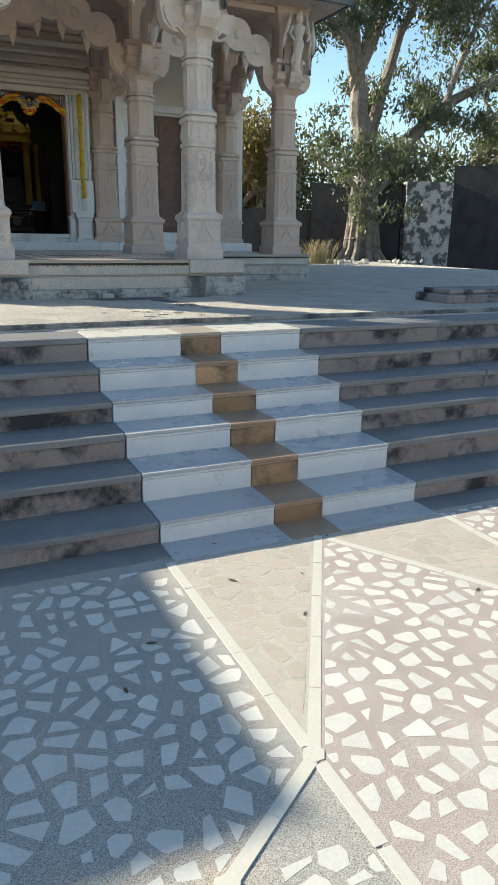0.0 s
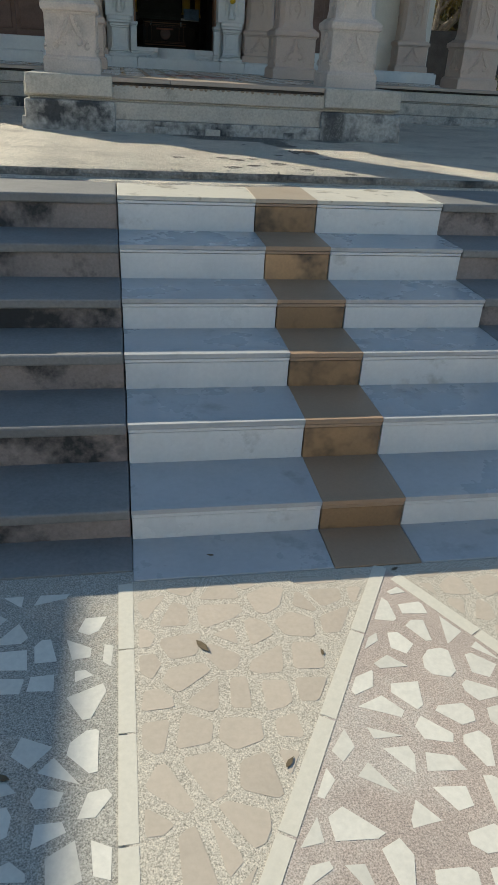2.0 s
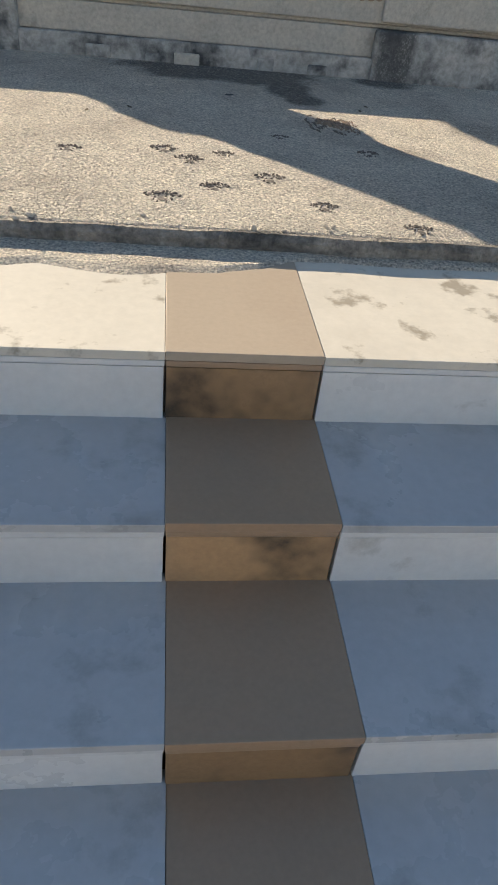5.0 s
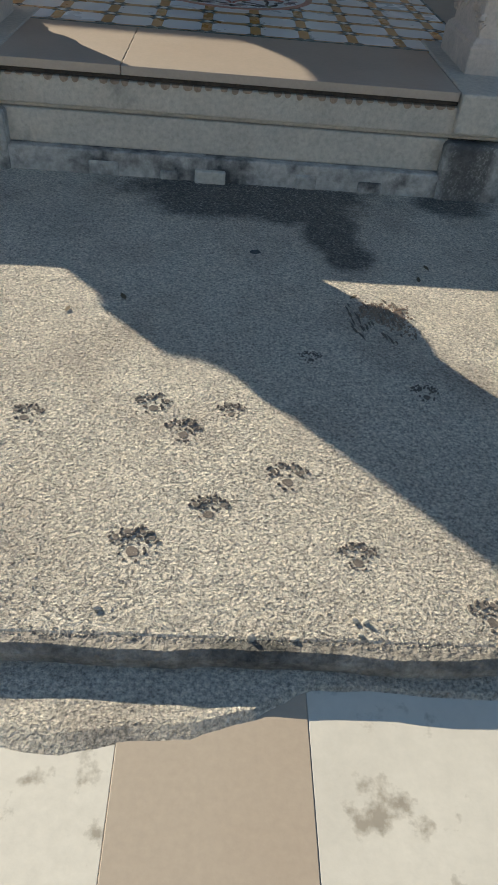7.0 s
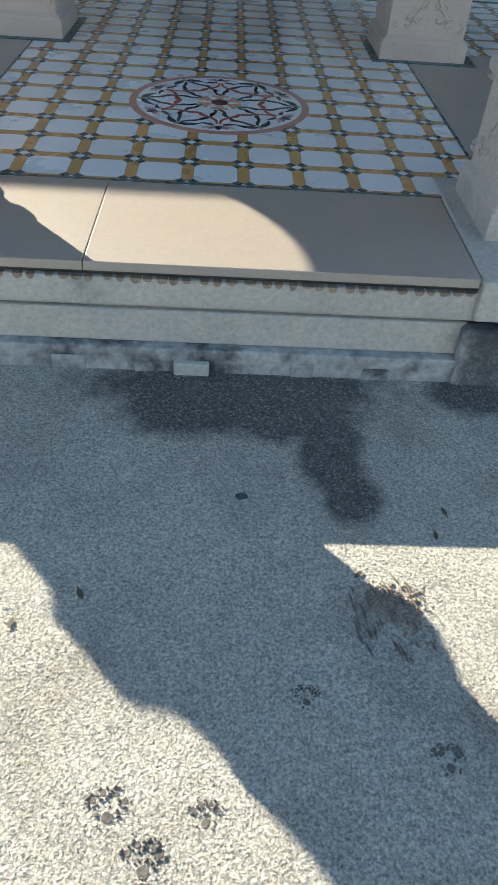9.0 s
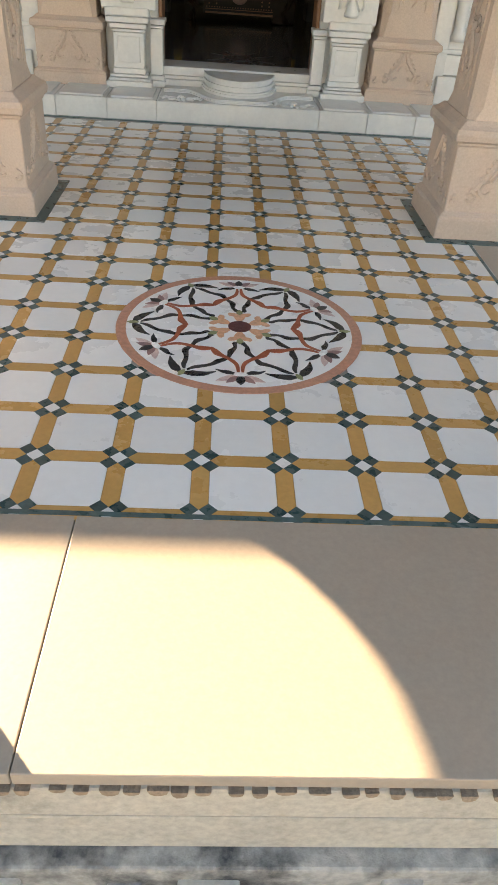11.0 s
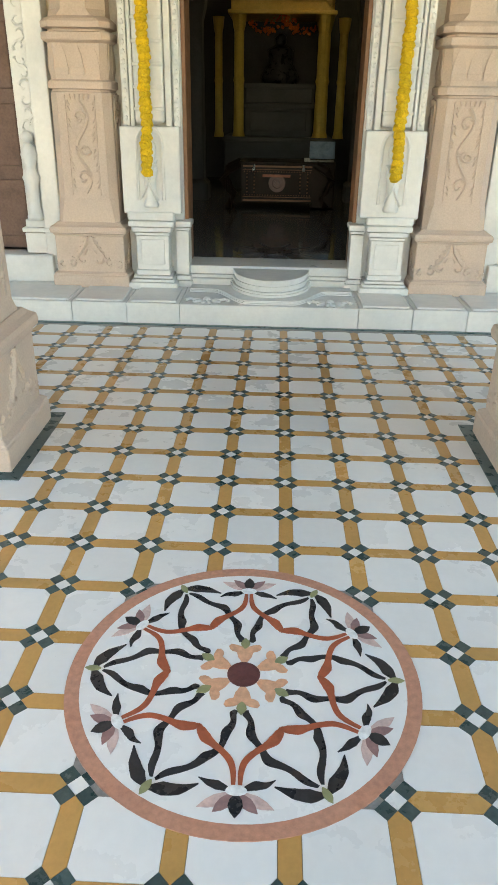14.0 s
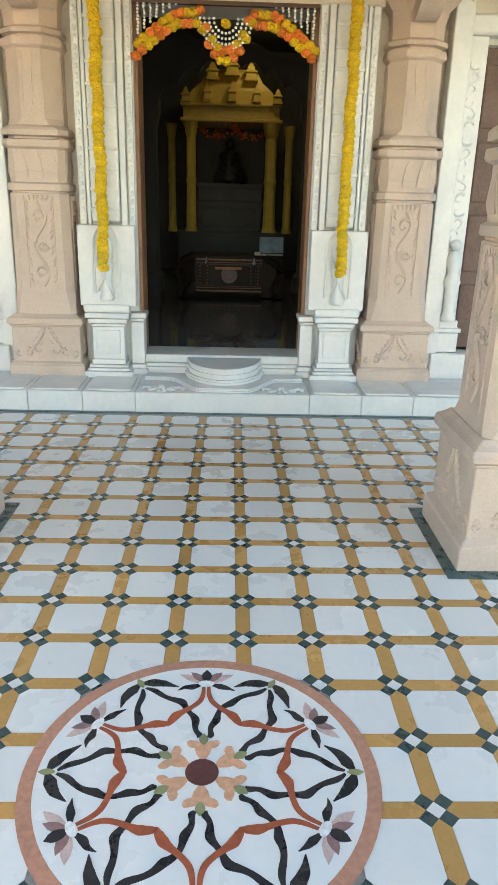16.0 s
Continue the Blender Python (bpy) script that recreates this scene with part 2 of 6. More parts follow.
M["line"] = material("cream_marble_strip", (0.60, 0.555, 0.465), 0.55, (0.56, 0.52, 0.44), 5.0, 0.6, 60, 0.05, 0.05)
M["earth"] = material("dry_earth", (0.27, 0.22, 0.16), 0.95, (0.18, 0.15, 0.11), 1.0, 0.8, 20, 0.2, 0.8)
M["bark"] = material("grey_bark", (0.24, 0.20, 0.16), 0.9, (0.07, 0.06, 0.05), 6.0, 0.9, 40, 0.3, 1.0)
M["foliage"] = material("leaves", (0.10, 0.11, 0.065), 0.40, (0.055, 0.065, 0.04), 3.0, 0.8, 10, 0.3, 0.0)
M["foliage_dry"] = material("olive_leaves", (0.16, 0.13, 0.045), 0.5, (0.10, 0.08, 0.03), 3.0, 0.8, 10, 0.3, 0.0)
# yard wall: the shade under the trees is put into this near-black
M["dark_wall"] = material("shade_dark_wall", (0.05, 0.048, 0.05), 0.9, (0.025, 0.025, 0.028), 2.0, 0.8, 30, 0.2, 0.4)
M["far_wall"] = material("sunlit_block_wall", (0.50, 0.45, 0.37), 0.9, (0.35, 0.31, 0.26), 3.0, 0.8, 30, 0.15, 0.3)
M["patch_wall"] = material("peeling_lime_wall", (0.55, 0.52, 0.48), 0.9, (0.12, 0.115, 0.11), 3.0, 1.0, 30, 0.2, 0.4, lo=0.46, hi=0.55)
M["dry_grass"] = material("dry_grass", (0.36, 0.29, 0.15), 0.9)
M["stain"] = material("dark_moss_stain", (0.10, 0.10, 0.095), 0.95, (0.05, 0.05, 0.05), 8, 0.8, 90, 0.3, 0.8)
M["dry_leaf"] = material("dry_leaf", (0.12, 0.085, 0.045), 0.7, (0.06, 0.045, 0.03), 20, 0.7)
M["print"] = material("dark_print_earth", (0.17, 0.14, 0.115), 0.95, (0.08, 0.07, 0.06), 30, 0.8, 120, 0.3, 0.5)
M["clod"] = material("clods_and_dentil_shade", (0.34, 0.245, 0.175), 0.95, (0.13, 0.09, 0.065), 30, 0.8, 120, 0.3, 0.5)
M["steel"] = material("steel", (0.55, 0.55, 0.55), 0.3, metal=1.0, bump=0.0)
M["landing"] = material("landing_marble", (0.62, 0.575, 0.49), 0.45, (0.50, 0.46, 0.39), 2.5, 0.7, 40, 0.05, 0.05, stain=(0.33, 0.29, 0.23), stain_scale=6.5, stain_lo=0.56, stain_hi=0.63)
for key in ("foliage", "foliage_dry"):      # leaves let some light through
    nt = M[key].node_tree
    pb, out = nt.nodes["Principled BSDF"], nt.nodes["Material Output"]
    tl, ms = nt.nodes.new("ShaderNodeBsdfTranslucent"), nt.nodes.new("ShaderNodeMixShader")
    tl.inputs[0].default_value = (0.13, 0.15, 0.05, 1) if key == "foliage" else (0.26, 0.20, 0.05, 1)
    ms.inputs[0].default_value = 0.36
    nt.links.new(pb.outputs[0], ms.inputs[1])
    nt.links.new(tl.outputs[0], ms.inputs[2])
    nt.links.new(ms.outputs[0], out.inputs[0])
M["screen"] = material("pale_blue_panel", (0.30, 0.42, 0.55), 0.3, (0.10, 0.16, 0.25), 9.0, 0.9, 60, 0.1, 0.0)


# ---- mesh helpers ----
def mesh_of(bm, name, mats):
    me = bpy.data.meshes.new(name)
    bmesh.ops.recalc_face_normals(bm, faces=bm.faces)
    bm.to_mesh(me)
    bm.free()
    for m in (mats if isinstance(mats, (list, tuple)) else [mats]):
        me.materials.append(m)
    return me


def part(name, bm, mat, parent=None, label="", smooth=False):
    ob = new(name, mesh_of(bm, name, mat))
    if smooth:
        ob.data.polygons.foreach_set("use_smooth", [True] * len(ob.data.polygons))
    if parent is not None:
        ob.parent = parent
        ob.matrix_parent_inverse = parent.matrix_world.inverted()
    if label:
        ob["label"] = label
    return ob


def thing(name, label, category, x=0, y=0, z=0, group="", kind=""):
    e = new(name)
    e.location = (x, y, z)
    e.matrix_world = Matrix.Translation((x, y, z))
    return tagged(e, label, category, group, kind)


def box(bm, x0, x1, y0, y1, z0, z1, bev=0.0):
    r = bmesh.ops.create_cube(bm, size=1.0, matrix=Matrix.LocRotScale(((x0 + x1) / 2, (y0 + y1) / 2, (z0 + z1) / 2), None, (x1 - x0, y1 - y0, z1 - z0)))
    if bev:
        es = {e for v in r["verts"] for e in v.link_edges}
        bmesh.ops.bevel(bm, geom=list(es), offset=bev, segments=2, affect='EDGES', profile=0.5)
    return bm


def boxed(*a, **k):
    return box(bmesh.new(), *a, **k)


def loft(bm, rings, close=True):
    """Rings of equal-length vertex lists joined by quads."""
    vs = [[bm.verts.new(p) for p in ring] for ring in rings]
    n = len(vs[0])
    for a, b in zip(vs, vs[1:]):
        for i in range(n):
            bm.faces.new((a[i], a[(i + 1) % n], b[(i + 1) % n], b[i]))
    if close:
        bm.faces.new(vs[0][::-1])
        bm.faces.new(vs[-1])
    return bm


def chamfered(cx, cy, h, c, z):
    """A square ring of half-width h with its corners cut by c."""
    c = max(c, 0.004)
    pts = [(h, -h + c), (h, h - c), (h - c, h), (-h + c, h), (-h, h - c), (-h, -h + c), (-h + c, -h), (h - c, -h)]
    return [(cx + x, cy + y, z) for x, y in pts]


def round_ring(cx, cy, r, z, n=20):
    return [(cx + r * math.cos(2 * math.pi * i / n), cy + r * math.sin(2 * math.pi * i / n), z) for i in range(n)]


def prism(bm, pts, z0, z1):
    """A flat polygon (x, y) given thickness from z0 to z1."""
    a = [bm.verts.new((x, y, z0)) for x, y in pts]
    b = [bm.verts.new((x, y, z1)) for x, y in pts]
    n = len(pts)
    for i in range(n):
        bm.faces.new((a[i], a[(i + 1) % n], b[(i + 1) % n], b[i]))
    bm.faces.new(b)
    bm.faces.new(a[::-1])
    return bm


def prism_y(bm, pts, y0, y1):
    """A polygon (x, z) given thickness in y."""
    a = [bm.verts.new((x, y0, z)) for x, z in pts]
    b = [bm.verts.new((x, y1, z)) for x, z in pts]
    n = len(pts)
    for i in range(n):
        bm.faces.new((a[i], a[(i + 1) % n], b[(i + 1) % n], b[i]))
    bm.faces.new(b)
    bm.faces.new(a[::-1])
    return bm


def ball(bm, x, y, z, r, sub=2, sx=1, sy=1, sz=1):
    bmesh.ops.create_icosphere(bm, subdivisions=sub, radius=r, matrix=Matrix.LocRotScale((x, y, z), None, (sx, sy, sz)))
    return bm


def tube(bm, pts, radii, n=8):
    """A tapering tube along points."""
    rings = []
    for i, p in enumerate(pts):
        d = (Vector(pts[min(i + 1, len(pts) - 1)]) - Vector(pts[max(i - 1, 0)])).normalized()
        q = d.to_track_quat('Z', 'Y')
        rings.append([tuple(Vector(p) + q @ Vector((radii[i] * math.cos(2 * math.pi * k / n), radii[i] * math.sin(2 * math.pi * k / n), 0))) for k in range(n)])
    return loft(bm, rings)

# ---- ground, forecourt and stairs ----
G = -1.557          # forecourt level
PLAT = -0.45        # gritty platform level
STEP_Y = [-6.670, -6.308, -5.943, -5.596, -5.234, -4.880]
STEP_Z = [-1.402, -1.209, -1.032, -0.874, -0.692, -0.504]
SHIFT = [0.012, 0.008, 0.003, -0.002, -0.007, -0.012]
XE, XL, XR, XF = -0.938, -0.149, 0.218, 1.001
KERB_Y = -4.315

bm = bmesh.new()
bmesh.ops.create_grid(bm, x_segments=8, y_segments=8, size=300, matrix=Matrix.Translation((0, 0, G - 0.03)))
tagged(part("ground", bm, M["earth"]), "bare dry earth ground round the temple", "ground", kind="structure")
fore = tagged(part("pavement", boxed(-9, 12, -22, -6.69, G - 0.1, G), [M["cement"]]), "forecourt of crazy-paved chip cement with white strips", "pavement", kind="structure")

stairs = thing("stairs", "six white marble steps with a brown stone strip between weathered stone flights", "stairs", 0, -5.6, G, kind="structure")
part("core", box(boxed(-7.0, 9.0, -4.82, KERB_Y + 0.02, G - 0.05, STEP_Z[5] - 0.05), -7.0, 9.0, -4.82, -4.7, G - 0.04, STEP_Z[5] - 0.06), M["step_stone"], stairs)
rng = random.Random(4)
for k in range(6):
    y, z, s = STEP_Y[k], STEP_Z[k], SHIFT[k]
    zb = STEP_Z[k - 1] if k else G + 0.012
    yb = STEP_Y[k + 1] + 0.035 if k < 5 else KERB_Y + 0.01
    for x0, x1, mt, mr, nm in ((XE, XL, "step_marble", "step_marble", "marble"), (XL, XR, "brown", "brown_riser", "brown"), (XR, XF, "step_marble", "step_marble", "marble")):
        j = rng.uniform(-0.002, 0.002)
        # shade-toned treads below, own lighter materials on the sunlit landing
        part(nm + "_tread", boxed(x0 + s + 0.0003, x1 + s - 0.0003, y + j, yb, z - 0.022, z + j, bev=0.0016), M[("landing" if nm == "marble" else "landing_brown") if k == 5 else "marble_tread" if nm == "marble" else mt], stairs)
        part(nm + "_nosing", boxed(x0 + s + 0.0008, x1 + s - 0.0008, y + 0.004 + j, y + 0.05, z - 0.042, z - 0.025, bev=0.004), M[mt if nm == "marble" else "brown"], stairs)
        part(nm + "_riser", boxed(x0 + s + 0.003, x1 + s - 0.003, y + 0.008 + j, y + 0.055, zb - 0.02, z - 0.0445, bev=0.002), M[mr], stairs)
    for x0, x1 in ((-7.0, XE), (XF, 9.0)):
        side = -1 if x0 < -1 else 1
        a, b = (x0, x1 + s - 0.003) if side < 0 else (x1 and x0 + s + 0.003, x1)
        n = 5
        for i in range(n):
            u0, u1 = a + (b - a) * i / n, a + (b - a) * (i + 1) / n
            jy, jz = rng.uniform(-0.006, 0.006), rng.uniform(-0.004, 0.004)
            part("stone_tread", boxed(u0 + 0.001, u1 - 0.001, y + 0.004 + jy, yb + 0.02, z - 0.05, z + 0.001 + jz, bev=0.01), M["step_tread"], stairs)
            part("stone_riser", boxed(u0 + 0.001, u1 - 0.001, y + 0.03 + jy, y + 0.09, zb - 0.02, z - 0.052, bev=0.004), M["step_stone"], stairs)
# flat slabs at the foot of the stairs
for x0, x1, mt in ((-7.0, XE, "step_tread"), (XE, XL, "marble_tread"), (XL, XR, "brown"), (XR, XF, "marble_tread"), (XF, 9.0, "step_tread")):
    part("foot_slab", boxed(x0 + 0.014, x1 + 0.011, -6.92 if x0 > -1 and x1 < 1.1 else -6.86, -6.62, G - 0.03, G + 0.008, bev=0.003), M[mt], stairs)

# gritty platform with its kerb
plat = tagged(part("platform_floor", boxed(-14, 11.5, KERB_Y + 0.03, 12.0, G - 0.05, PLAT), M["gravel"]), "gritty grey concrete terrace before the porch", "floor", kind="structure")
mod = plat.modifiers.new("s", 'BEVEL')
mod.width, mod.segments = 0.02, 2
kerb = bmesh.new()
rr = random.Random(8)
xs = [-14 + i * 0.06 for i in range(int(25.5 / 0.06))]
ra, rb, rc = [], [], []
rings = []
for x in xs:
    d = noise.noise((x * 3.1, 0.4, 0)) * 0.012 + noise.noise((x * 14, 1.4, 0)) * 0.008
    h = noise.noise((x * 4.1, 5.4, 0)) * 0.006
    rings.append([(x, KERB_Y + d, STEP_Z[5] - 0.03), (x, KERB_Y + d * 0.7, PLAT - 0.016 + h), (x, KERB_Y + 0.014 + d, PLAT + 0.002 + h * 0.5), (x, KERB_Y + 0.045, PLAT - 0.002), (x, KERB_Y + 0.045, STEP_Z[5] - 0.03)])
loft(kerb, rings)
tagged(part("kerb", kerb, M["kerb"]), "broken grey concrete kerb along the terrace edge", "kerb", kind="structure")
# mortar spilled along the foot of the kerb
sp = bmesh.new()
rings = []
for x in xs:
    w = 0.035 + 0.05 * max(0, noise.noise((x * 2.3, 9.1, 0)) + 0.35) + 0.012 * noise.noise((x * 17, 2, 0)) + 0.17 * max(0.0, min(1.0, (0.22 - x) / 0.25, (x + 1.2) / 0.2)) * (0.9 + 0.5 * noise.noise((x * 5.0, 3.3, 0)))
    rings.append([(x, KERB_Y + 0.01, STEP_Z[5] + 0.012), (x, KERB_Y - w * 0.6, STEP_Z[5] + 0.009), (x, KERB_Y - w, STEP_Z[5] - 0.012), (x, KERB_Y + 0.01, STEP_Z[5] - 0.012)])
loft(sp, rings)
tagged(part("spilled_mortar", sp, M["gravel"]), "rough spilled mortar along the kerb foot", "mortar", kind="structure")

# ---- porch plinth and slab ----
porch = thing("porch_plinth", "weathered moulded stone plinth of the temple porch", "plinth", 0, 0, PLAT, kind="structure")
FX, FY = 1.76, -1.855     # half width and front of the front bay's slab
WX0, WX1, WY = 1.76, 4.32, 0.95   # the side wings


def course(bm, z0, z1, out):
    """One course round the cross-shaped plan."""
    box(bm, -FX - out + 0.0, FX + out, FY - out, 4.0, z0, z1, bev=0.008)
    box(bm, -WX1 - out, WX1 + out, WY - out, 4.0, z0 + 0.001, z1 - 0.001, bev=0.008)
    return bm


part("base_course", course(bmesh.new(), PLAT - 0.05, -0.345, 0.03), M["plinth_low"], porch, "cracked dark base plaster")
part("lower_course", course(bmesh.new(), -0.345, -0.200, -0.016), M["plinth"], porch)
part("lip_course", course(bmesh.new(), -0.200, -0.178, -0.034), M["plinth"], porch)
part("upper_course", course(bmesh.new(), -0.178, -0.062, -0.006), M["plinth"], porch)
# near-black band behind the dentils: the recess's shade put into the colour
part("mortar_bed", course(bmesh.new(), -0.062, -0.038, -0.022), M["dark_gap"], porch, "dark band in the recess under the slab")
# row of carved dentils under the slab, dark brown standing in for their shadow
teeth = bmesh.new()
x = -0.99
while x < 0.98:
    w, h = 0.047 * rr.uniform(0.6, 1.0), 0.019 * rr.uniform(0.3, 1.2)
    prism_y(teeth, [(x, -0.060), (x + w * 0.12, -0.060 - h * 0.7), (x + w * 0.35, -0.060 - h), (x + w * 0.65, -0.060 - h * 0.95), (x + w * 0.9, -0.060 - h * 0.65), (x + w, -0.060)], FY - 0.004 + rr.uniform(0, 0.006), FY + 0.03)
    x += 0.047 + rr.choice((0.0, 0.0, 0.004, 0.02))
tagged(part("mortar_teeth", teeth, M["clod"], porch), kind="stuff")
for a, b in ((-1.74, -0.992), (-0.992, -0.4574), (-0.4566, 0.995), (0.998, 1.75)):
    end = abs(a + b) / 2 > 0.95
    part("edge_slab", boxed(a + 0.001, b - 0.001, FY + (0.03 if end else 0.0), -1.137, -0.037, 0.0, bev=0.003), M["plinth" if end else "slab"], porch)
# rougher pedestal stones under the front pillars
for sx in (-1, 1):
    part("pedestal_stone", boxed(sx * 1.37 - 0.37, sx * 1.37 + 0.39, FY - 0.03, -0.9, -0.165, 0.004, bev=0.012), M["plinth"], porch)
    part("pedestal_foot", boxed(sx * 1.37 - 0.39, sx * 1.37 + 0.41, FY - 0.045, -0.9, PLAT - 0.04, -0.2, bev=0.02), M["plinth_low"], porch)
    part("side_slab", boxed(min(sx * 1.262, sx * FX), max(sx * 1.262, sx * FX), -1.135, WY + 0.428, -0.037, 0.0, bev=0.004), M["slab"], porch)
    part("wing_edge_slab", boxed(min(sx * FX, sx * WX1), max(sx * FX, sx * WX1), WY - 0.02, WY + 0.45, -0.037, 0.0, bev=0.004), M["slab"], porch)
part("loose_brick", boxed(-0.135, 0.005, FY - 0.055, FY + 0.02, PLAT - 0.005, PLAT + 0.055, bev=0.008), M["plinth"], porch)
for i in range(9):
    x = -1.3 + 0.31 * i + rr.uniform(-0.08, 0.08)
    if abs(x + 0.06) > 0.14 and abs(x) < 0.8:
        part("rubble_stone", boxed(x, x + rr.uniform(0.06, 0.16), FY - 0.039, FY + 0.02, PLAT - 0.005, PLAT + rr.uniform(0.03, 0.065), bev=0.01), M["plinth_low"], porch)
box_floor = box(boxed(-1.262, 1.262, -1.135, 3.43, -0.04, -0.004), -WX1, WX1, WY + 0.43, 3.43, -0.041, -0.005)
floor = tagged(part("floor", box_floor, M["grout"]), "porch floor inlaid with white, ochre and green marble", "floor", kind="structure")


# ---- pillars ----
def scroll(bm, x, z, r, turn, y, tr=0.010, a0=0.0):
    """A raised spiral on a face that looks towards -y."""
    pts = []
    for i in range(14):
        u = i / 13
        a = a0 + turn * u * 4.4
        q = r * (1 - 0.8 * u)
        pts.append((x + q * math.cos(a), y, z + q * math.sin(a)))
    tube(bm, pts, [tr * (1 - 0.5 * i / 13) for i in range(14)], 5)


def face_relief(bm, half, z0, z1, kind):
    """Carved scrolls of one face, in the pillar's own frame, at y = -half."""
    y = -half + 0.001
    if kind == "base":
        h = z1 - z0
        for s in (-1, 1):
            scroll(bm, s * 0.06, z0 + h * 0.36, 0.056, -s, y, 0.018, math.pi / 2)
            scroll(bm, s * 0.148, z0 + h * 0.24, 0.040, s, y, 0.015, math.pi / 2)
            scroll(bm, s * 0.215, z0 + h * 0.18, 0.030, -s, y, 0.013, math.pi / 2)
            for q in range(4):
                ball(bm, s * (0.03 + 0.022 * q), y, z0 + h * (0.92 - 0.13 * q), 0.018, 1, 1.0, 0.6, 1.0)
            tube(bm, [(s * 0.012, y, z0 + h * 0.98), (s * 0.03, y, z0 + h * 0.78), (s * 0.075, y, z0 + h * 0.55), (s * 0.11, y, z0 + h * 0.38), (s * 0.16, y, z0 + h * 0.30)], [0.012, 0.019, 0.017, 0.014, 0.009], 5)
            tube(bm, [(s * 0.02, y, z0 + h * 0.62), (s * 0.045, y, z0 + h * 0.5)], [0.006, 0.012], 5)
    else:
        n, h = 3, z1 - z0
        vine = [(0.045 * math.sin(u * math.pi * n), y, z0 + h * u) for u in [i / 30 for i in range(31)]]
        tube(bm, vine, [0.014] * 31, 5)
        for i in range(n):
            s = -1 if i % 2 else 1
            zc = z0 + (i + 0.5) * h / n
            scroll(bm, -s * 0.012, zc, 0.050, s, y, 0.014, s * 0.4)
            scroll(bm, -s * 0.02, zc - 0.01, 0.024, -s, y, 0.011, 0)
            for dz in (-0.07, -0.035, 0.04, 0.075):
                tube(bm, [(-s * 0.075, y, zc + dz), (-s * 0.09, y, zc + dz + 0.028)], [0.004, 0.009], 4)
                tube(bm, [(s * 0.085, y, zc + dz), (s * 0.10, y, zc + dz + 0.022)], [0.004, 0.008], 4)
        for i in range(5):
            tube(bm, [(-0.06 + 0.03 * i, y, z1 + 0.01), (-0.07 + 0.035 * i, y, z1 + 0.045)], [0.004, 0.010], 4)


def pillar(name, label, x, y, z, mat, k=1.0, top=True, group="porch pillars", zs=1.0, bs=1.0):
    """A square Indian pillar: moulded base, carved shaft, rings, octagonal neck and a bracketed capital."""
    e = thing(name, label, "pillar", x, y, z, group)
    c = 0.0
    base = bmesh.new()
    loft(base, [chamfered(x, y, h * k, 0.006, z + q * bs) for h, q in ((0.295, 0), (0.295, 0.10), (0.288, 0.108), (0.288, 0.118), (0.272, 0.13), (0.262, 0.136), (0.262, 0.445), (0.270, 0.455), (0.270, 0.463), (0.288, 0.475), (0.292, 0.50), (0.286, 0.525), (0.262, 0.54), (0.24, 0.56))])
    base_ob = part("base", base, mat, e)
    sh = bmesh.new()
    loft(sh, [chamfered(x, y, h * k, cc, z + q) for h, cc, q in ((0.232, 0.03, 0.555 * bs),  (0.225, 0.05, 0.60), (0.222, 0.055, 0.62), (0.216, 0.055, 1.295), (0.206, 0.055, 1.302), (0.206, 0.055, 1.312), (0.226, 0.05, 1.318), (0.226, 0.05, 1.36), (0.206, 0.05, 1.372), (0.208, 0.045, 1.585), (0.236, 0.05, 1.60), (0.240, 0.05, 1.612), (0.238, 0.05, 1.645), (0.202, 0.06, 1.652), (0.202, 0.06, 1.664), (0.240, 0.06, 1.672), (0.240, 0.06, 1.706), (0.228, 0.07, 1.722), (0.198, 0.08, 1.74), (0.195, 0.11, 1.78), (0.19, 0.11, 2.205), (0.212, 0.11, 2.222), (0.216, 0.11, 2.235), (0.212, 0.11, 2.268), (0.186, 0.11, 2.274), (0.186, 0.11, 2.286), (0.214, 0.11, 2.295), (0.214, 0.11, 2.322), (0.185, 0.10, 2.34), (0.19, 0.10, 2.44), (0.20, 0.09, 2.5))])
    shaft_ob = part("shaft", sh, mat, e)
    for a in range(4):
        for kind, hh, q0, q1 in (("base", 0.262, 0.13 * bs, 0.45 * bs), ("shaft", 0.222, 0.66, 1.24)):
            t = bmesh.new()
            face_relief(t, hh * k, q0, q1, kind)
            t.transform(Matrix.Translation((x, y, z)) @ Matrix.Rotation(a * math.pi / 2, 4, 'Z'))
            part("carving", t, mat, base_ob if kind == "base" else shaft_ob)
    for a in range(4):
        spin = Matrix.Translation((x, y, z)) @ Matrix.Rotation(a * math.pi / 2, 4, 'Z')
        for u in (-0.105, 0.105):      # raised fillets that frame the carved panel
            b_ = boxed(u - 0.005, u + 0.005, -0.227 * k, -0.2 * k, 0.64, 1.28, bev=0.002)
            b_.transform(spin)
            part("fillet", b_, mat, shaft_ob)
        for u, w0 in ((-0.065, 0.016), (0.0, 0.02), (0.065, 0.016)):      # hanging buds on the octagonal neck
            b_ = bmesh.new()
            loft(b_, [[(u - w * w0, -0.197 * k, q), (u + w * w0, -0.197 * k, q), (u + w * w0, -0.17 * k, q), (u - w * w0, -0.17 * k, q)] for w, q in ((0.15, 1.86), (0.7, 1.92), (0.5, 2.02), (1.0, 2.10), (1.2, 2.16), (0.6, 2.19))])
            b_.transform(spin)
            part("hanging_bud", b_, mat, shaft_ob)
    for a in range(4):
        lb = bmesh.new()
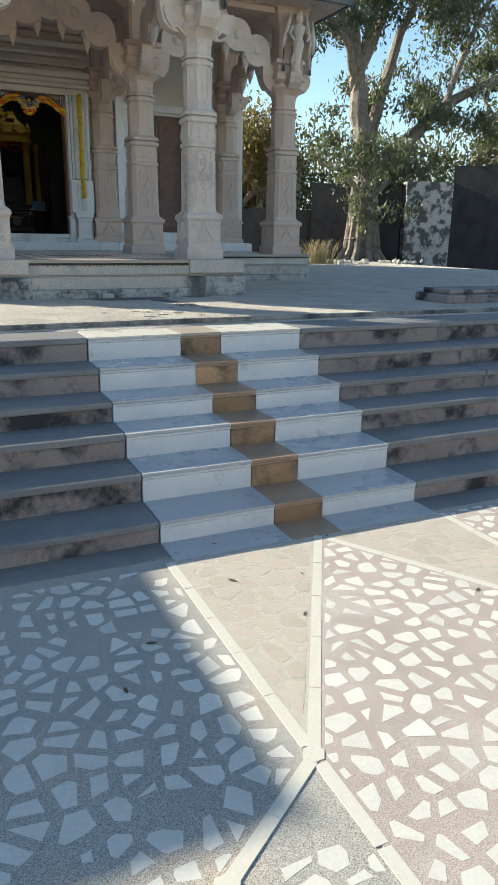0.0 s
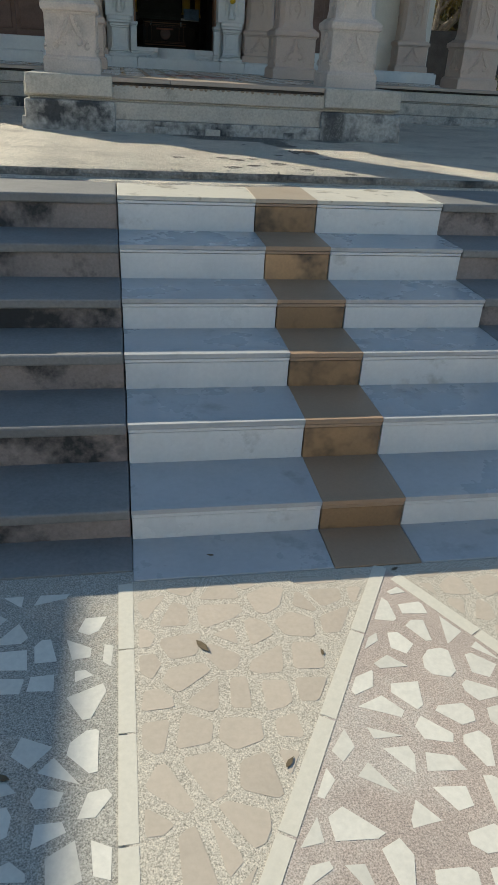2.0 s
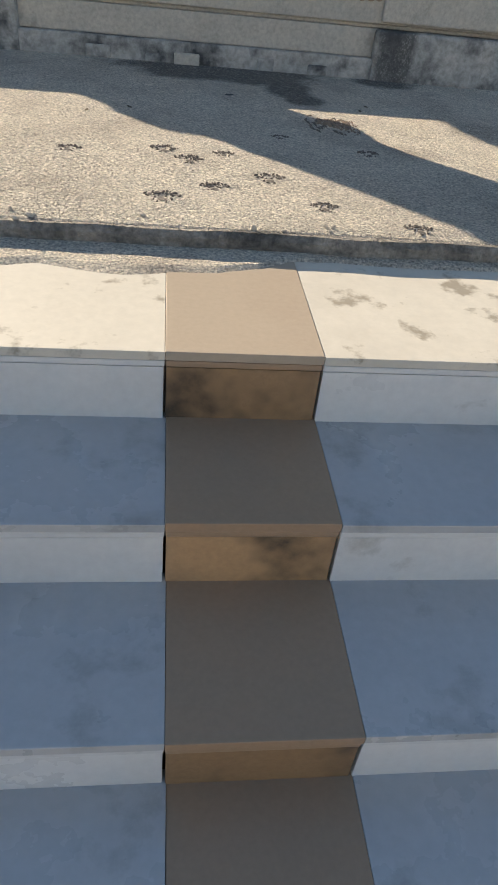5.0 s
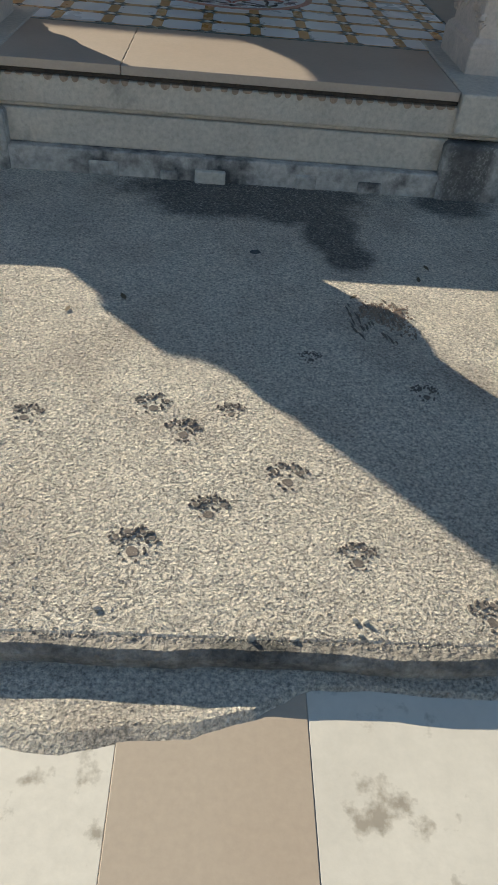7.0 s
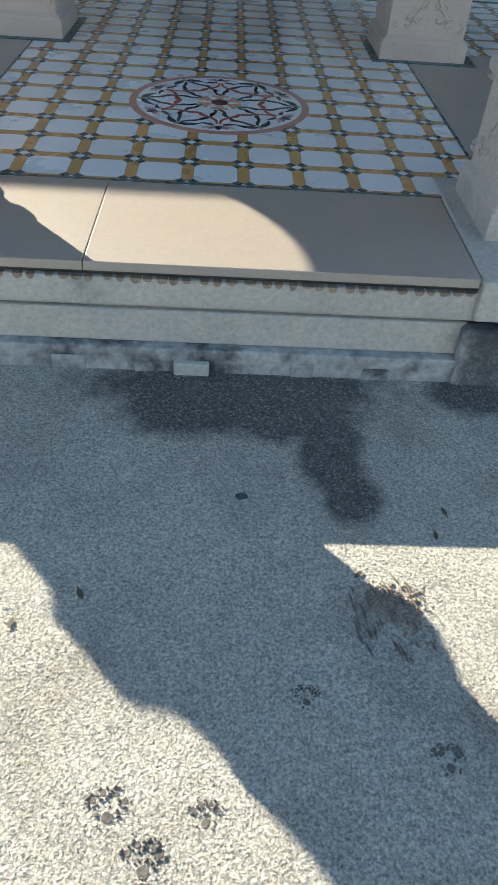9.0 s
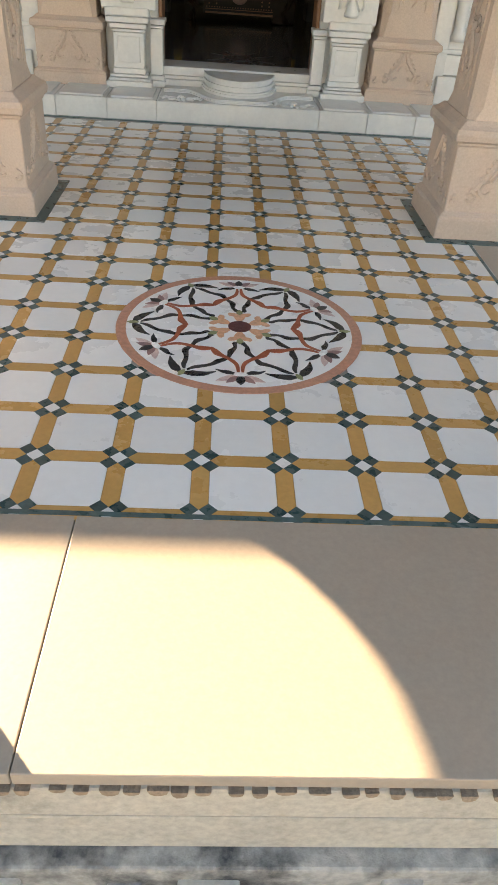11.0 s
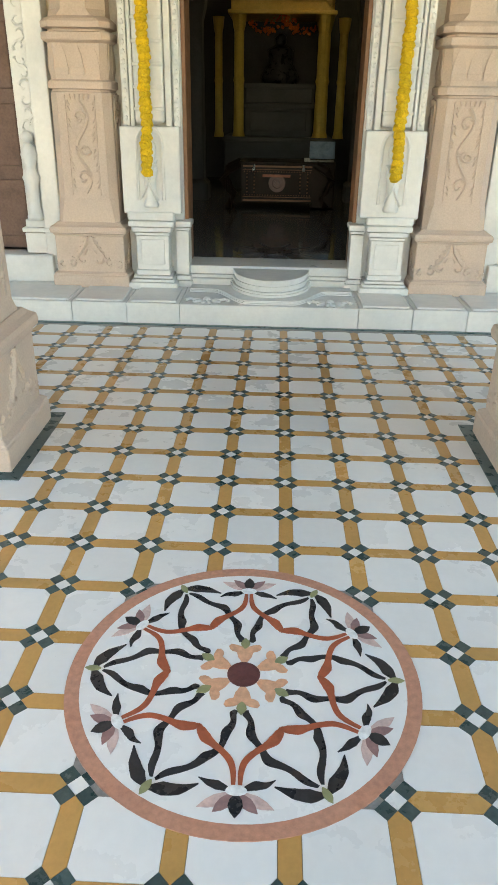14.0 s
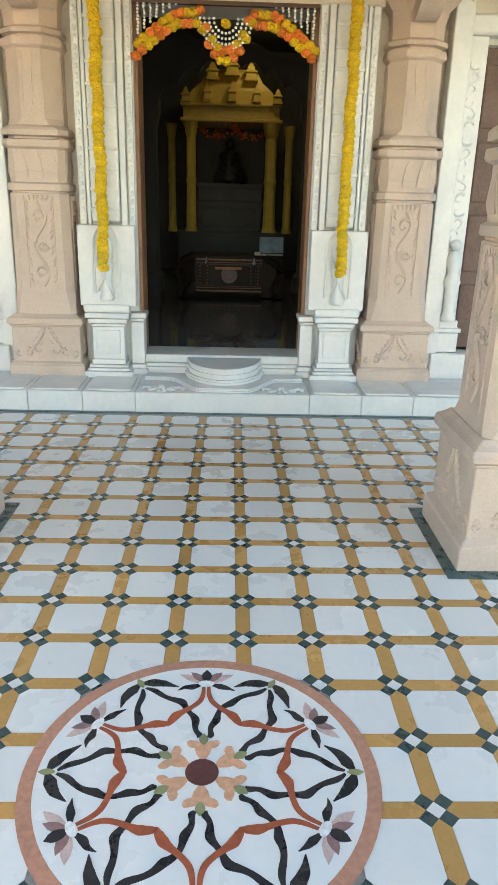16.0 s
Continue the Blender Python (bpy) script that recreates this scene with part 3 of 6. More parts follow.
        for s in (-1, 0, 1):
            loft(lb, [[(s * 0.11 - w, -h - 0.004, q), (s * 0.11 + w, -h - 0.004, q), (s * 0.11 + w, -h + 0.03, q), (s * 0.11 - w, -h + 0.03, q)] for w, h, q in ((0.045, 0.205, 1.40), (0.05, 0.215, 1.44), (0.035, 0.212, 1.52), (0.008, 0.208, 1.585))])
        lb.transform(Matrix.Translation((x, y, z)) @ Matrix.Rotation(a * math.pi / 2, 4, 'Z') @ Matrix.Scale(k, 4, (0, 1, 0)))
        part("leaf_band", lb, mat, shaft_ob)
    if top:
        cap = bmesh.new()
        loft(cap, [chamfered(x, y, h * k, cc, z + q) for h, cc, q in ((0.20, 0.09, 2.5), (0.25, 0.11, 2.55), (0.29, 0.12, 2.60), (0.27, 0.10, 2.64), (0.22, 0.05, 2.66), (0.24, 0.02, 2.70), (0.27, 0.01, 2.72), (0.27, 0.01, 2.80), (0.24, 0.01, 2.82), (0.25, 0.01, 2.93), (0.30, 0.01, 2.95), (0.30, 0.01, 3.0))])
        cap_ob = part("capital", cap, mat, e)
        for a in range(4):
            br = bmesh.new()
            prism_y(br, [(0.2, 2.52), (0.30, 2.60), (0.36, 2.58), (0.43, 2.66), (0.46, 2.74), (0.46, 2.80), (0.2, 2.80)], -0.11, 0.11)
            br.transform(Matrix.Translation((x, y, z)) @ Matrix.Rotation(a * math.pi / 2, 4, 'Z'))
            part("bracket", br, mat, cap_ob)
        up = bmesh.new()
        loft(up, [chamfered(x, y, h * k, cc, z + q) for h, cc, q in ((0.2, 0.04, 3.0), (0.18, 0.04, 3.05), (0.18, 0.04, 3.5), (0.24, 0.03, 3.58), (0.3, 0.01, 3.66), (0.3, 0.01, 3.74))])
        part("upper_block", up, mat, e)
    for o in e.children_recursive:
        o.data.transform(Matrix.Translation((0, 0, z)) @ Matrix.Diagonal((1, 1, zs, 1)) @ Matrix.Translation((0, 0, -z)))
    return e


# one of each kind, then copies
fp = pillar("pillar", "pale pink carved sandstone pillar at the porch front", -1.34, -1.29, 0.004, M["pink_out"], 0.87, zs=1.055)
copy_thing(fp, Matrix.Translation((1.34, -1.29, 0.004)))
ip = pillar("pillar", "pink carved sandstone pillar on a dark stone pad", -1.36, 1.42, 0.0, M["pink"], 1.0, zs=1.055)
for px, py in ((1.36, 1.42), (3.95, 1.42), (-3.95, 1.42)):
    copy_thing(ip, Matrix.Translation((px, py, 0.0)))
pil = pillar("pilaster", "pink carved sandstone pilaster beside the doorway", -1.37, 4.15, 0.15, M["pink"], 1.0, group="wall pilasters", bs=0.82, zs=1.05)
for px in (1.37, 4.0, -4.0):
    copy_thing(pil, Matrix.Translation((px, 4.15, 0.15)))
for sx in (-1, 1):
    tagged(part("pillar_pad", boxed(sx * 1.37 - 0.36, sx * 1.37 + 0.36, 1.062, 1.782, -0.003, 0.004), M["green"]), "dark green marble pad under a pillar", "pad")


def statue(x, y, z, h, yaw, mat):
    """A plain standing carved figure on a bracket."""
    bm = bmesh.new()
    loft(bm, [round_ring(0, 0, r, q * h, 12) for r, q in ((0.10, 0.0), (0.11, 0.03), (0.08, 0.06), (0.085, 0.25), (0.10, 0.40), (0.115, 0.48), (0.075, 0.58), (0.10, 0.68), (0.11, 0.76), (0.04, 0.80), (0.035, 0.82))])
    ball(bm, 0, 0, 0.88 * h, 0.065, 2, 1, 1, 1.2)
    loft(bm, [round_ring(0, 0, r, q * h, 10) for r, q in ((0.065, 0.92), (0.05, 0.96), (0.015, 1.02))])
    for s in (-1, 1):
        tube(bm, [(s * 0.10, 0, 0.75 * h), (s * 0.19, -0.03, 0.62 * h), (s * 0.12, -0.1, 0.52 * h)], [0.035, 0.03, 0.025], 7)
        tube(bm, [(s * 0.05, 0, 0.42 * h), (s * 0.08, -0.03, 0.22 * h), (s * 0.05, 0.0, 0.02)], [0.06, 0.05, 0.04], 7)
    tube(bm, [(0.22, 0.02, 0.02), (0.24, 0.02, 0.5 * h), (0.14, 0.04, 0.95 * h)], [0.035, 0.04, 0.03], 7)
    tube(bm, [(-0.22, 0.02, 0.02), (-0.24, 0.02, 0.5 * h), (-0.14, 0.04, 0.95 * h)], [0.035, 0.04, 0.03], 7)
    ob = part("statue", bm, mat, smooth=True)
    ob.matrix_world = pose(x, y, z, 6, 0, yaw)
    return tagged(ob, "weathered carved stone bracket figure above a pillar", "statue", "bracket statues")


for sx in (-1, 1):
    statue(sx * 1.33, -1.28 - 0.30, 2.96, 0.92, 0, M["pink_out"])
    statue(sx * 1.33 + sx * 0.32, -1.28, 2.96, 0.92, 90 * sx, M["pink_out"])
    statue(sx * 4.0 , 1.10, 2.96, 0.92, 0, M["pink_out"])
    statue(sx * 4.34, 1.42, 2.96, 0.92, 90 * sx, M["pink_out"])


def cusped_arch(x0, y0, x1, y1, mat):
    """A flying arch of stone lobes with pendants between two pillars."""
    L = math.hypot(x1 - x0, y1 - y0)
    half = L / 2 - 0.22
    e = thing("cusped_arch", "cusped sandstone arch with hanging buds between pillars", "arch", (x0 + x1) / 2, (y0 + y1) / 2, 2.7, "porch arches")
    place = Matrix.Translation(((x0 + x1) / 2, (y0 + y1) / 2, 0)) @ Matrix.Rotation(math.atan2(y1 - y0, x1 - x0), 4, 'Z')
    n = 7
    cs = []
    for i in range(n):
        s = -1 + 2 * i / (n - 1)
        cs.append((s * half * 0.97, 2.93 + 0.62 * (1 - abs(s) ** 2.2) + (0.05 if i == n // 2 else 0.0), 0.235 + 0.02 * (1 - abs(s))))
    bm = bmesh.new()
    rings = []
    for k in range(161):
        x = -half * 0.97 - 0.2 + (half * 0.97 + 0.2) * 2 * k / 160
        near = [(cz, math.sqrt(max(r * r - (x - cx) ** 2, 0))) for cx, cz, r in cs if abs(x - cx) < r]
        if not near:
            continue
        top, low = max(c + q for c, q in near), min(c - q for c, q in near)
        if top - low < 0.02:
            continue
        rings.append([(x, -0.08, low), (x, -0.08, top), (x, 0.08, top), (x, 0.08, low)])
    loft(bm, rings)
    bm.transform(place)
    part("band", bm, mat, e)
    for (cx, cz, r) in cs:
        bm = bmesh.new()
        loft(bm, [[(cx + q * math.cos(a), yy, cz + q * math.sin(a)) for a in [2 * math.pi * k / 22 for k in range(22)]] for q, yy in ((r * 0.06, -0.105), (r * 0.16, -0.10), (r * 0.26, -0.09), (r * 0.30, -0.07), (r * 0.30, 0.07), (r * 0.26, 0.09), (r * 0.16, 0.10), (r * 0.06, 0.105))])
        bm.transform(place)
        part("boss", bm, mat, e)
    for (ax, az, ar), (bx, bz, br_) in zip(cs[1:-1], cs[2:-1]):
        bm = bmesh.new()
        cx, cz = (ax + bx) / 2, (az + bz) / 2 - 0.17
        loft(bm, [round_ring(cx, 0, r, cz - q, 10) for r, q in ((0.035, -0.08), (0.075, -0.03), (0.085, 0.02), (0.06, 0.06), (0.07, 0.09), (0.055, 0.14), (0.03, 0.20), (0.006, 0.27))])
        bm.transform(place)
        part("pendant", bm, mat, e)
    for (ax, az, ar), (bx, bz, br_) in zip(cs[1:-1:2], cs[3::2]):
        bm = bmesh.new()
        loft(bm, [round_ring((ax + bx) / 2, 0, r, (az + bz) / 2 + 0.2 + q, 8) for r, q in ((0.03, 0.0), (0.045, 0.05), (0.02, 0.09), (0.004, 0.13))])
        bm.transform(place)
        part("bud", bm, mat, e)
    return e


cusped_arch(-1.33, -1.28, 1.33, -1.28, M["pink_out"])
cusped_arch(-1.35, 1.42, 1.35, 1.42, M["pink"])
for sx in (-1, 1):
    cusped_arch(sx * 1.33, -1.28, sx * 1.36, 1.42, M["pink_out"])
    cusped_arch(sx * 1.35, 1.42, sx * 4.0, 1.42, M["pink_out"])
    cusped_arch(sx * 4.0, 1.42, sx * 4.0, 4.15, M["pink_out"])
    cusped_arch(sx * 1.35, 1.42, sx * 1.37, 4.15, M["pink"])


# ---- roofs ----
def frustum(bm, x0, x1, y0, y1, z0, X0, X1, Y0, Y1, z1):
    return loft(bm, [[(x0, y0, z0), (x1, y0, z0), (x1, y1, z0), (x0, y1, z0)], [(X0, Y0, z1), (X1, Y0, z1), (X1, Y1, z1), (X0, Y1, z1)]])


def roof(name, x0, x1, y0, y1, z, label):
    """Beam, sloping eave, stepped cornices and a parapet above a bay whose pillars stand at x0..x1, y0..y1."""
    e = thing(name, label, "roof", (x0 + x1) / 2, (y0 + y1) / 2, z, kind="structure")
    o = 0.28
    part("ceiling", boxed(x0 - o, x1 + o, y0 - o, y1, z, z + 0.12), M["pink"], e)
    for a in range(2):
        part("beam", boxed(x0 - o + 0.01, x1 + o - 0.01, (y0 - 0.2) if a == 0 else (y1 - 0.25), (y0 + 0.2) if a == 0 else y1 - 0.01, z - 0.09, z + 0.002, bev=0.01), M["pink"], e)
    bm = bmesh.new()
    frustum(bm, x0 - 0.72, x1 + 0.72, y0 - 0.80, y1, z + 0.02, x0 - 0.2, x1 + 0.2, y0 - 0.2, y1, z + 0.34)
    ob = part("eave", bm, [M["pink_out"], M["eave"]], e)
    for p in ob.data.polygons:
        p.material_index = 1 if p.normal.z > 0.05 else 0
    part("eave_edge", box(box(boxed(x0 - 0.76, x1 + 0.76, y0 - 0.84, y0 - 0.78, z + 0.0, z + 0.075, bev=0.01), x0 - 0.76, x0 - 0.70, y0 - 0.84, y1, z + 0.001, z + 0.074), x1 + 0.70, x1 + 0.76, y0 - 0.84, y1, z + 0.001, z + 0.074), M["eave"], e)
    zz = z + 0.28
    for out, h, mat, bev in ((0.38, 0.10, "roof", 0.02), (0.30, 0.12, "roof", 0.02), (0.36, 0.07, "eave", 0.02), (0.24, 0.20, "roof", 0.01), (0.42, 0.10, "eave", 0.03), (0.22, 0.06, "roof", 0.01), (0.14, 0.42, "roof", 0.01), (0.22, 0.06, "roof", 0.01)):
        part("cornice", boxed(x0 - out, x1 + out, y0 - out, y1, zz, zz + h, bev=bev), M[mat], e)
        zz += h
    sc = bmesh.new()
    x = x0 + 0.05
    i = 0
    while x < x1:
        scroll(sc, x, zz - 0.26, 0.11, 1 if i % 2 else -1, y0 - 0.15, 0.022, math.pi / 2)
        x += 0.23
        i += 1
    part("parapet_scrolls", sc, M["roof"], e)
    cr = bmesh.new()
    for s in (x0 - 0.05, x1 + 0.05):
        loft(cr, [chamfered(s, y0 - 0.05, h, 0.01, zz + q) for h, q in ((0.1, 0), (0.13, 0.05), (0.06, 0.12), (0.05, 0.2), (0.01, 0.3))])
    part("corner_finial", cr, M["roof"], e)
    return e


roof("roof_porch", -1.29, 1.29, -1.28, 4.3, 3.95, "stepped stone roof with a dark sloping eave over the porch")
roof("roof_hall", -4.0, 4.0, 1.42, 11.8, 3.945, "stepped stone roof with a dark sloping eave over the hall")

# ---- rear wall with doorways ----
WALL_Y = 4.2
DW, DZ0, DZ1 = 0.66, 0.30, 2.80


def wall_piece(bm, x0, x1, z0, z1, y0=WALL_Y, y1=WALL_Y + 0.35):
    return box(bm, x0, x1, y0, y1, z0, z1)


bm = bmesh.new()
for x0, x1, z0, z1 in ((-DW, DW, DZ1, 3.96), (-DW, DW, -0.4, DZ0 - 0.02), (DW, 1.90, -0.4, 3.96), (-1.90, -DW, -0.4, 3.96), (1.90, 3.1, 2.62, 3.96), (-3.1, -1.90, 2.62, 3.96), (1.90, 3.1, -0.4, 0.36), (-3.1, -1.90, -0.4, 0.36), (3.1, 4.4, -0.4, 3.96), (-4.4, -3.1, -0.4, 3.96)):
    wall_piece(bm, x0, x1, z0, z1)
tagged(part("wall_rear", bm, M["cream"]), "cream stone temple wall with a doorway", "wall", kind="structure")
for sx, a, b in ((1, 1.90, 3.1), (-1, 1.90, 3.1)):
    d = thing("door_side", "closed carved brown wooden side door", "door", sx * (a + b) / 2, WALL_Y + 0.12, 0.36, kind="structure")
    lo, hi = min(sx * a, sx * b), max(sx * a, sx * b)
    leaves = []
    leaves.append(part("door_leaf", boxed(lo, (lo + hi) / 2 - 0.002, WALL_Y + 0.10, WALL_Y + 0.16, 0.36, 2.62), M["brown_door"], d))
    leaves.append(part("door_leaf", boxed((lo + hi) / 2 + 0.002, hi, WALL_Y + 0.10, WALL_Y + 0.16, 0.36, 2.62), M["brown_door"], d))
    for s2 in (0, 1):
        for q in range(4):
            u0 = lo + 0.06 + s2 * (hi - lo) / 2
            part("panel", boxed(u0, u0 + (hi - lo) / 2 - 0.12, WALL_Y + 0.085, WALL_Y + 0.11, 0.45 + q * 0.54, 0.45 + q * 0.54 + 0.44, bev=0.012), M["brown_door"], leaves[s2])
    for u0, u1 in ((a - 0.17, a), (b, b + 0.17)):
        q0, q1 = min(sx * u0, sx * u1), max(sx * u0, sx * u1)
        jm = part("jamb", boxed(q0, q1, WALL_Y - 0.09, WALL_Y + 0.12, 0.15, 2.66, bev=0.01), M["marble"], d)
        jf = bmesh.new()
        for o, z0, z1 in ((0.045, 0.15, 0.25), (0.035, 0.25, 0.275), (0.02, 0.28, 0.305), (0.03, 0.31, 0.36), (0.02, 0.365, 0.52), (0.035, 0.525, 0.56), (0.01, 0.56, 0.62)):
            box(jf, q0 - o, q1 + o, WALL_Y - 0.12 - o, WALL_Y + 0.02, z0, z1, bev=0.007)
        part("jamb_foot", jf, M["marble"], jm)
        rl = bmesh.new()
        zc = 0.95
        i = 0
        while zc < 2.5:
            scroll(rl, (q0 + q1) / 2, zc, 0.050, 1 if i % 2 else -1, WALL_Y - 0.088, 0.014, i)
            zc += 0.085
            i += 1
        part("jamb_carving", rl, M["marble"], jm)
    part("lintel", boxed(lo - 0.22, hi + 0.22, WALL_Y - 0.11, WALL_Y + 0.1, 2.66, 2.80, bev=0.02), M["marble"], d)
    part("sill", boxed(lo - 0.2, hi + 0.2, WALL_Y - 0.2, WALL_Y + 0.12, 0.15, 0.36, bev=0.01), M["marble"], d)
# bands above the main doorway
tr = thing("trim_lintel", "moulded stone bands above the temple doorway", "trim", 0, WALL_Y, 2.8, kind="structure")
for z0, z1, out in ((2.80, 2.92, 0.16), (2.925, 3.0, 0.22), (3.005, 3.09, 0.18), (3.095, 3.2, 0.26), (3.3, 3.36, 0.12), (3.45, 3.52, 0.14), (3.6, 3.7, 0.18)):
    part("band", boxed(-1.12, 1.12, WALL_Y - out, WALL_Y + 0.01, z0, z1, bev=0.018), M["cream"], tr)
# white marble platform before the wall
pf = thing("marble_platform", "long white veined marble plinth before the doorway", "platform", 0, 3.8, 0, kind="structure")
xs_ = [-4.3, -2.7, -2.05, -1.42, -1.02, -0.63, 0.66, 1.05, 1.44, 2.05, 2.7, 4.3]
for a, b in zip(xs_, xs_[1:]):
    mid = abs(a + b) / 2 < 0.2
    part("marble_block", boxed(a + 0.001, b - 0.001, 3.43 if mid or abs(a + b) / 2 > 1.3 else 3.435, 4.22, -0.03, 0.15, bev=0.006), M["marble"], pf)
    if not mid:
        part("raised_panel", boxed(a + 0.03, b - 0.03, 3.46, 3.86, 0.149, 0.165, bev=0.008), M["marble"], pf)
part("floor_border", boxed(-4.2, 4.2, 3.40, 3.432, -0.02, 0.002), M["green"], pf, "dark border strip")

bell = thing("hanging_bell", "small dark metal bell on a thin cord in the side bay", "bell", -2.68, 1.42, 2.5)
bm = bmesh.new()
tube(bm, [(-2.68, 1.42, 2.62), (-2.68, 1.42, 3.3), (-2.68, 1.42, 3.96)], [0.007] * 3, 6)
part("cord", bm, M["stain"], bell)
bm = bmesh.new()
loft(bm, [round_ring(-2.68, 1.42, r, 2.48 + q, 14) for r, q in ((0.06, 0.0), (0.055, 0.02), (0.04, 0.07), (0.03, 0.11), (0.01, 0.14))])
part("bell_body", bm, M["steel"], bell, smooth=True)

# ---- the main doorway ----
dr = thing("doorway", "white carved marble doorway with stepped jambs", "doorway", 0, 4.0, 0.15, kind="structure")
for sx in (-1, 1):
    def sxbox(bm, a, b, y0, y1, z0, z1, bev=0.0):
        return box(bm, min(sx * a, sx * b), max(sx * a, sx * b), y0, y1, z0, z1, bev=bev)
    part("jamb", sxbox(bmesh.new(), 0.661, 1.09, 4.06, 4.22, 0.15, 2.80, 0.008), M["marble"], dr)
    for a, b, yy in ((0.668, 0.715, 4.02), (0.725, 0.77, 3.99), (0.995, 1.02, 3.99), (1.035, 1.085, 4.02)):
        part("jamb_rib", sxbox(bmesh.new(), a, b, yy, 4.1, 0.7, 2.80, 0.006), M["marble"], dr)
    part("jamb_shaft", sxbox(bmesh.new(), 0.775, 0.985, 3.955, 4.1, 1.32, 2.80, 0.02), M["marble"], dr)
    for i in range(10):
        part("shaft_ring", sxbox(bmesh.new(), 0.772, 0.988, 3.947, 4.09, 1.40 + i * 0.14, 1.425 + i * 0.14, 0.006), M["marble"], dr)
    fl = bmesh.new()
    for i in range(34):
        for cx in (0.692, 1.06):
            bmesh.ops.create_icosphere(fl, subdivisions=1, radius=0.017, matrix=Matrix.LocRotScale((sx * cx, 4.018, 0.75 + i * 0.06), None, (1.0, 0.5, 1.3)))
    tagged(part("jamb_beading", fl, M["marble"], dr), kind="stuff")
    # lower carved block with a niche
    part("block", sxbox(bmesh.new(), 0.667, 1.10, 3.93, 4.08, 0.70, 1.30, 0.01), M["marble"], dr)
    part("block_cap", sxbox(bmesh.new(), 0.72, 1.07, 3.90, 4.0, 0.655, 0.715, 0.012), M["marble"], dr)
    nb = bmesh.new()
    rail = [(sx * 0.887 + 0.095 * math.cos(a), 3.93, 1.17 + 0.13 * math.sin(a)) for a in [math.pi * k / 12 for k in range(13)]]
    tube(nb, [(rail[0][0], 3.93, 0.80)] + rail + [(rail[-1][0], 3.93, 0.80)], [0.014] * 15, 6)
    part("niche_arch", nb, M["marble"], dr)
    # moulded pedestal of the jamb
    pd = bmesh.new()
    for a, b, y0, z0, z1, bv in ((0.70, 1.075, 3.84, 0.15, 0.20, 0.008), (0.722, 1.055, 3.862, 0.20, 0.222, 0.010), (0.735, 1.045, 3.872, 0.226, 0.248, 0.010), (0.757, 1.02, 3.89, 0.25, 0.29, 0.006), (0.765, 1.01, 3.90, 0.29, 0.545, 0.006), (0.755, 1.02, 3.888, 0.548, 0.57, 0.008), (0.74, 1.035, 3.875, 0.575, 0.61, 0.008), (0.72, 1.06, 3.86, 0.615, 0.655, 0.008)):
        sxbox(pd, a, b, y0, 4.1, z0, z1, bv)
    ped = part("pedestal", pd, M["marble"], dr)
    pd = bmesh.new()
    for a, b, y0, z0, z1, bv in ((0.595, 0.72, 3.95, 0.15, 0.20, 0.008), (0.607, 0.72, 3.962, 0.20, 0.235, 0.010), (0.62, 0.72, 3.978, 0.24, 0.575, 0.006), (0.612, 0.72, 3.968, 0.578, 0.60, 0.008), (0.60, 0.72, 3.957, 0.605, 0.645, 0.008)):
        sxbox(pd, a, b, y0, 4.15, z0, z1, bv)
    part("inner_pedestal", pd, M["marble"], dr)
    part("pedestal_panel", sxbox(bmesh.new(), 0.795, 0.98, 3.894, 3.91, 0.33, 0.52, 0.008), M["marble"], ped)
    part("wooden_frame", sxbox(bmesh.new(), 0.632, 0.6605, 4.10, 4.40, DZ0, 2.80, 0.004), M["frame_wood"], dr, "brown wooden door frame")
    st = bmesh.new()
    loft(st, [round_ring(sx * 0.887, 3.915, r, 0.75 + q, 10) for r, q in ((0.05, 0), (0.06, 0.02), (0.04, 0.06), (0.045, 0.2), (0.06, 0.26), (0.035, 0.32), (0.055, 0.40), (0.05, 0.44), (0.02, 0.47))])
    ball(st, sx * 0.887, 3.915, 1.27, 0.038)
    tube(st, [(sx * 0.887 - 0.06, 3.885, 1.08), (sx * 0.887 + 0.0, 3.87, 0.92), (sx * 0.887 + 0.06, 3.88, 0.80)], [0.009] * 3, 6)
    tube(st, [(sx * 0.887 + 0.06, 3.885, 1.08), (sx * 0.887 + 0.0, 3.87, 0.94), (sx * 0.887 - 0.06, 3.88, 0.82)], [0.007] * 3, 6)
    tagged(part("statue", st, M["marble"], smooth=True), "small white marble guardian figure in a doorway niche", "statue", "door guardians")
    st = bmesh.new()
    loft(st, [round_ring(sx * 1.815, 4.05, r, 0.62 + q, 10) for r, q in ((0.06, 0), (0.065, 0.03), (0.045, 0.08), (0.05, 0.25), (0.07, 0.31), (0.04, 0.38), (0.065, 0.47), (0.05, 0.52), (0.02, 0.55))])
    ball(st, sx * 1.815, 4.05, 1.21, 0.045)
    tagged(part("statue", st, M["marble"], smooth=True), "small white marble figure on the side door jamb", "statue", "door guardians")
    # smooth marble strip between the pilaster and the side door's jamb
    part("pilaster_backing", sxbox(bmesh.new(), 1.62, 1.76, 4.05, 4.22, 0.15, 3.3, 0.01), M["marble"], dr)
# threshold and half-round step
bm = bmesh.new()
for y0, y1, z0, z1 in ((4.0, 4.30, 0.149, 0.21), (4.03, 4.30, 0.21, 0.235), (4.06, 4.40, 0.235, DZ0)):
    box(bm, -0.655, 0.655, y0, y1, z0, z1, bev=0.008)
part("threshold", bm, M["marble"], dr)


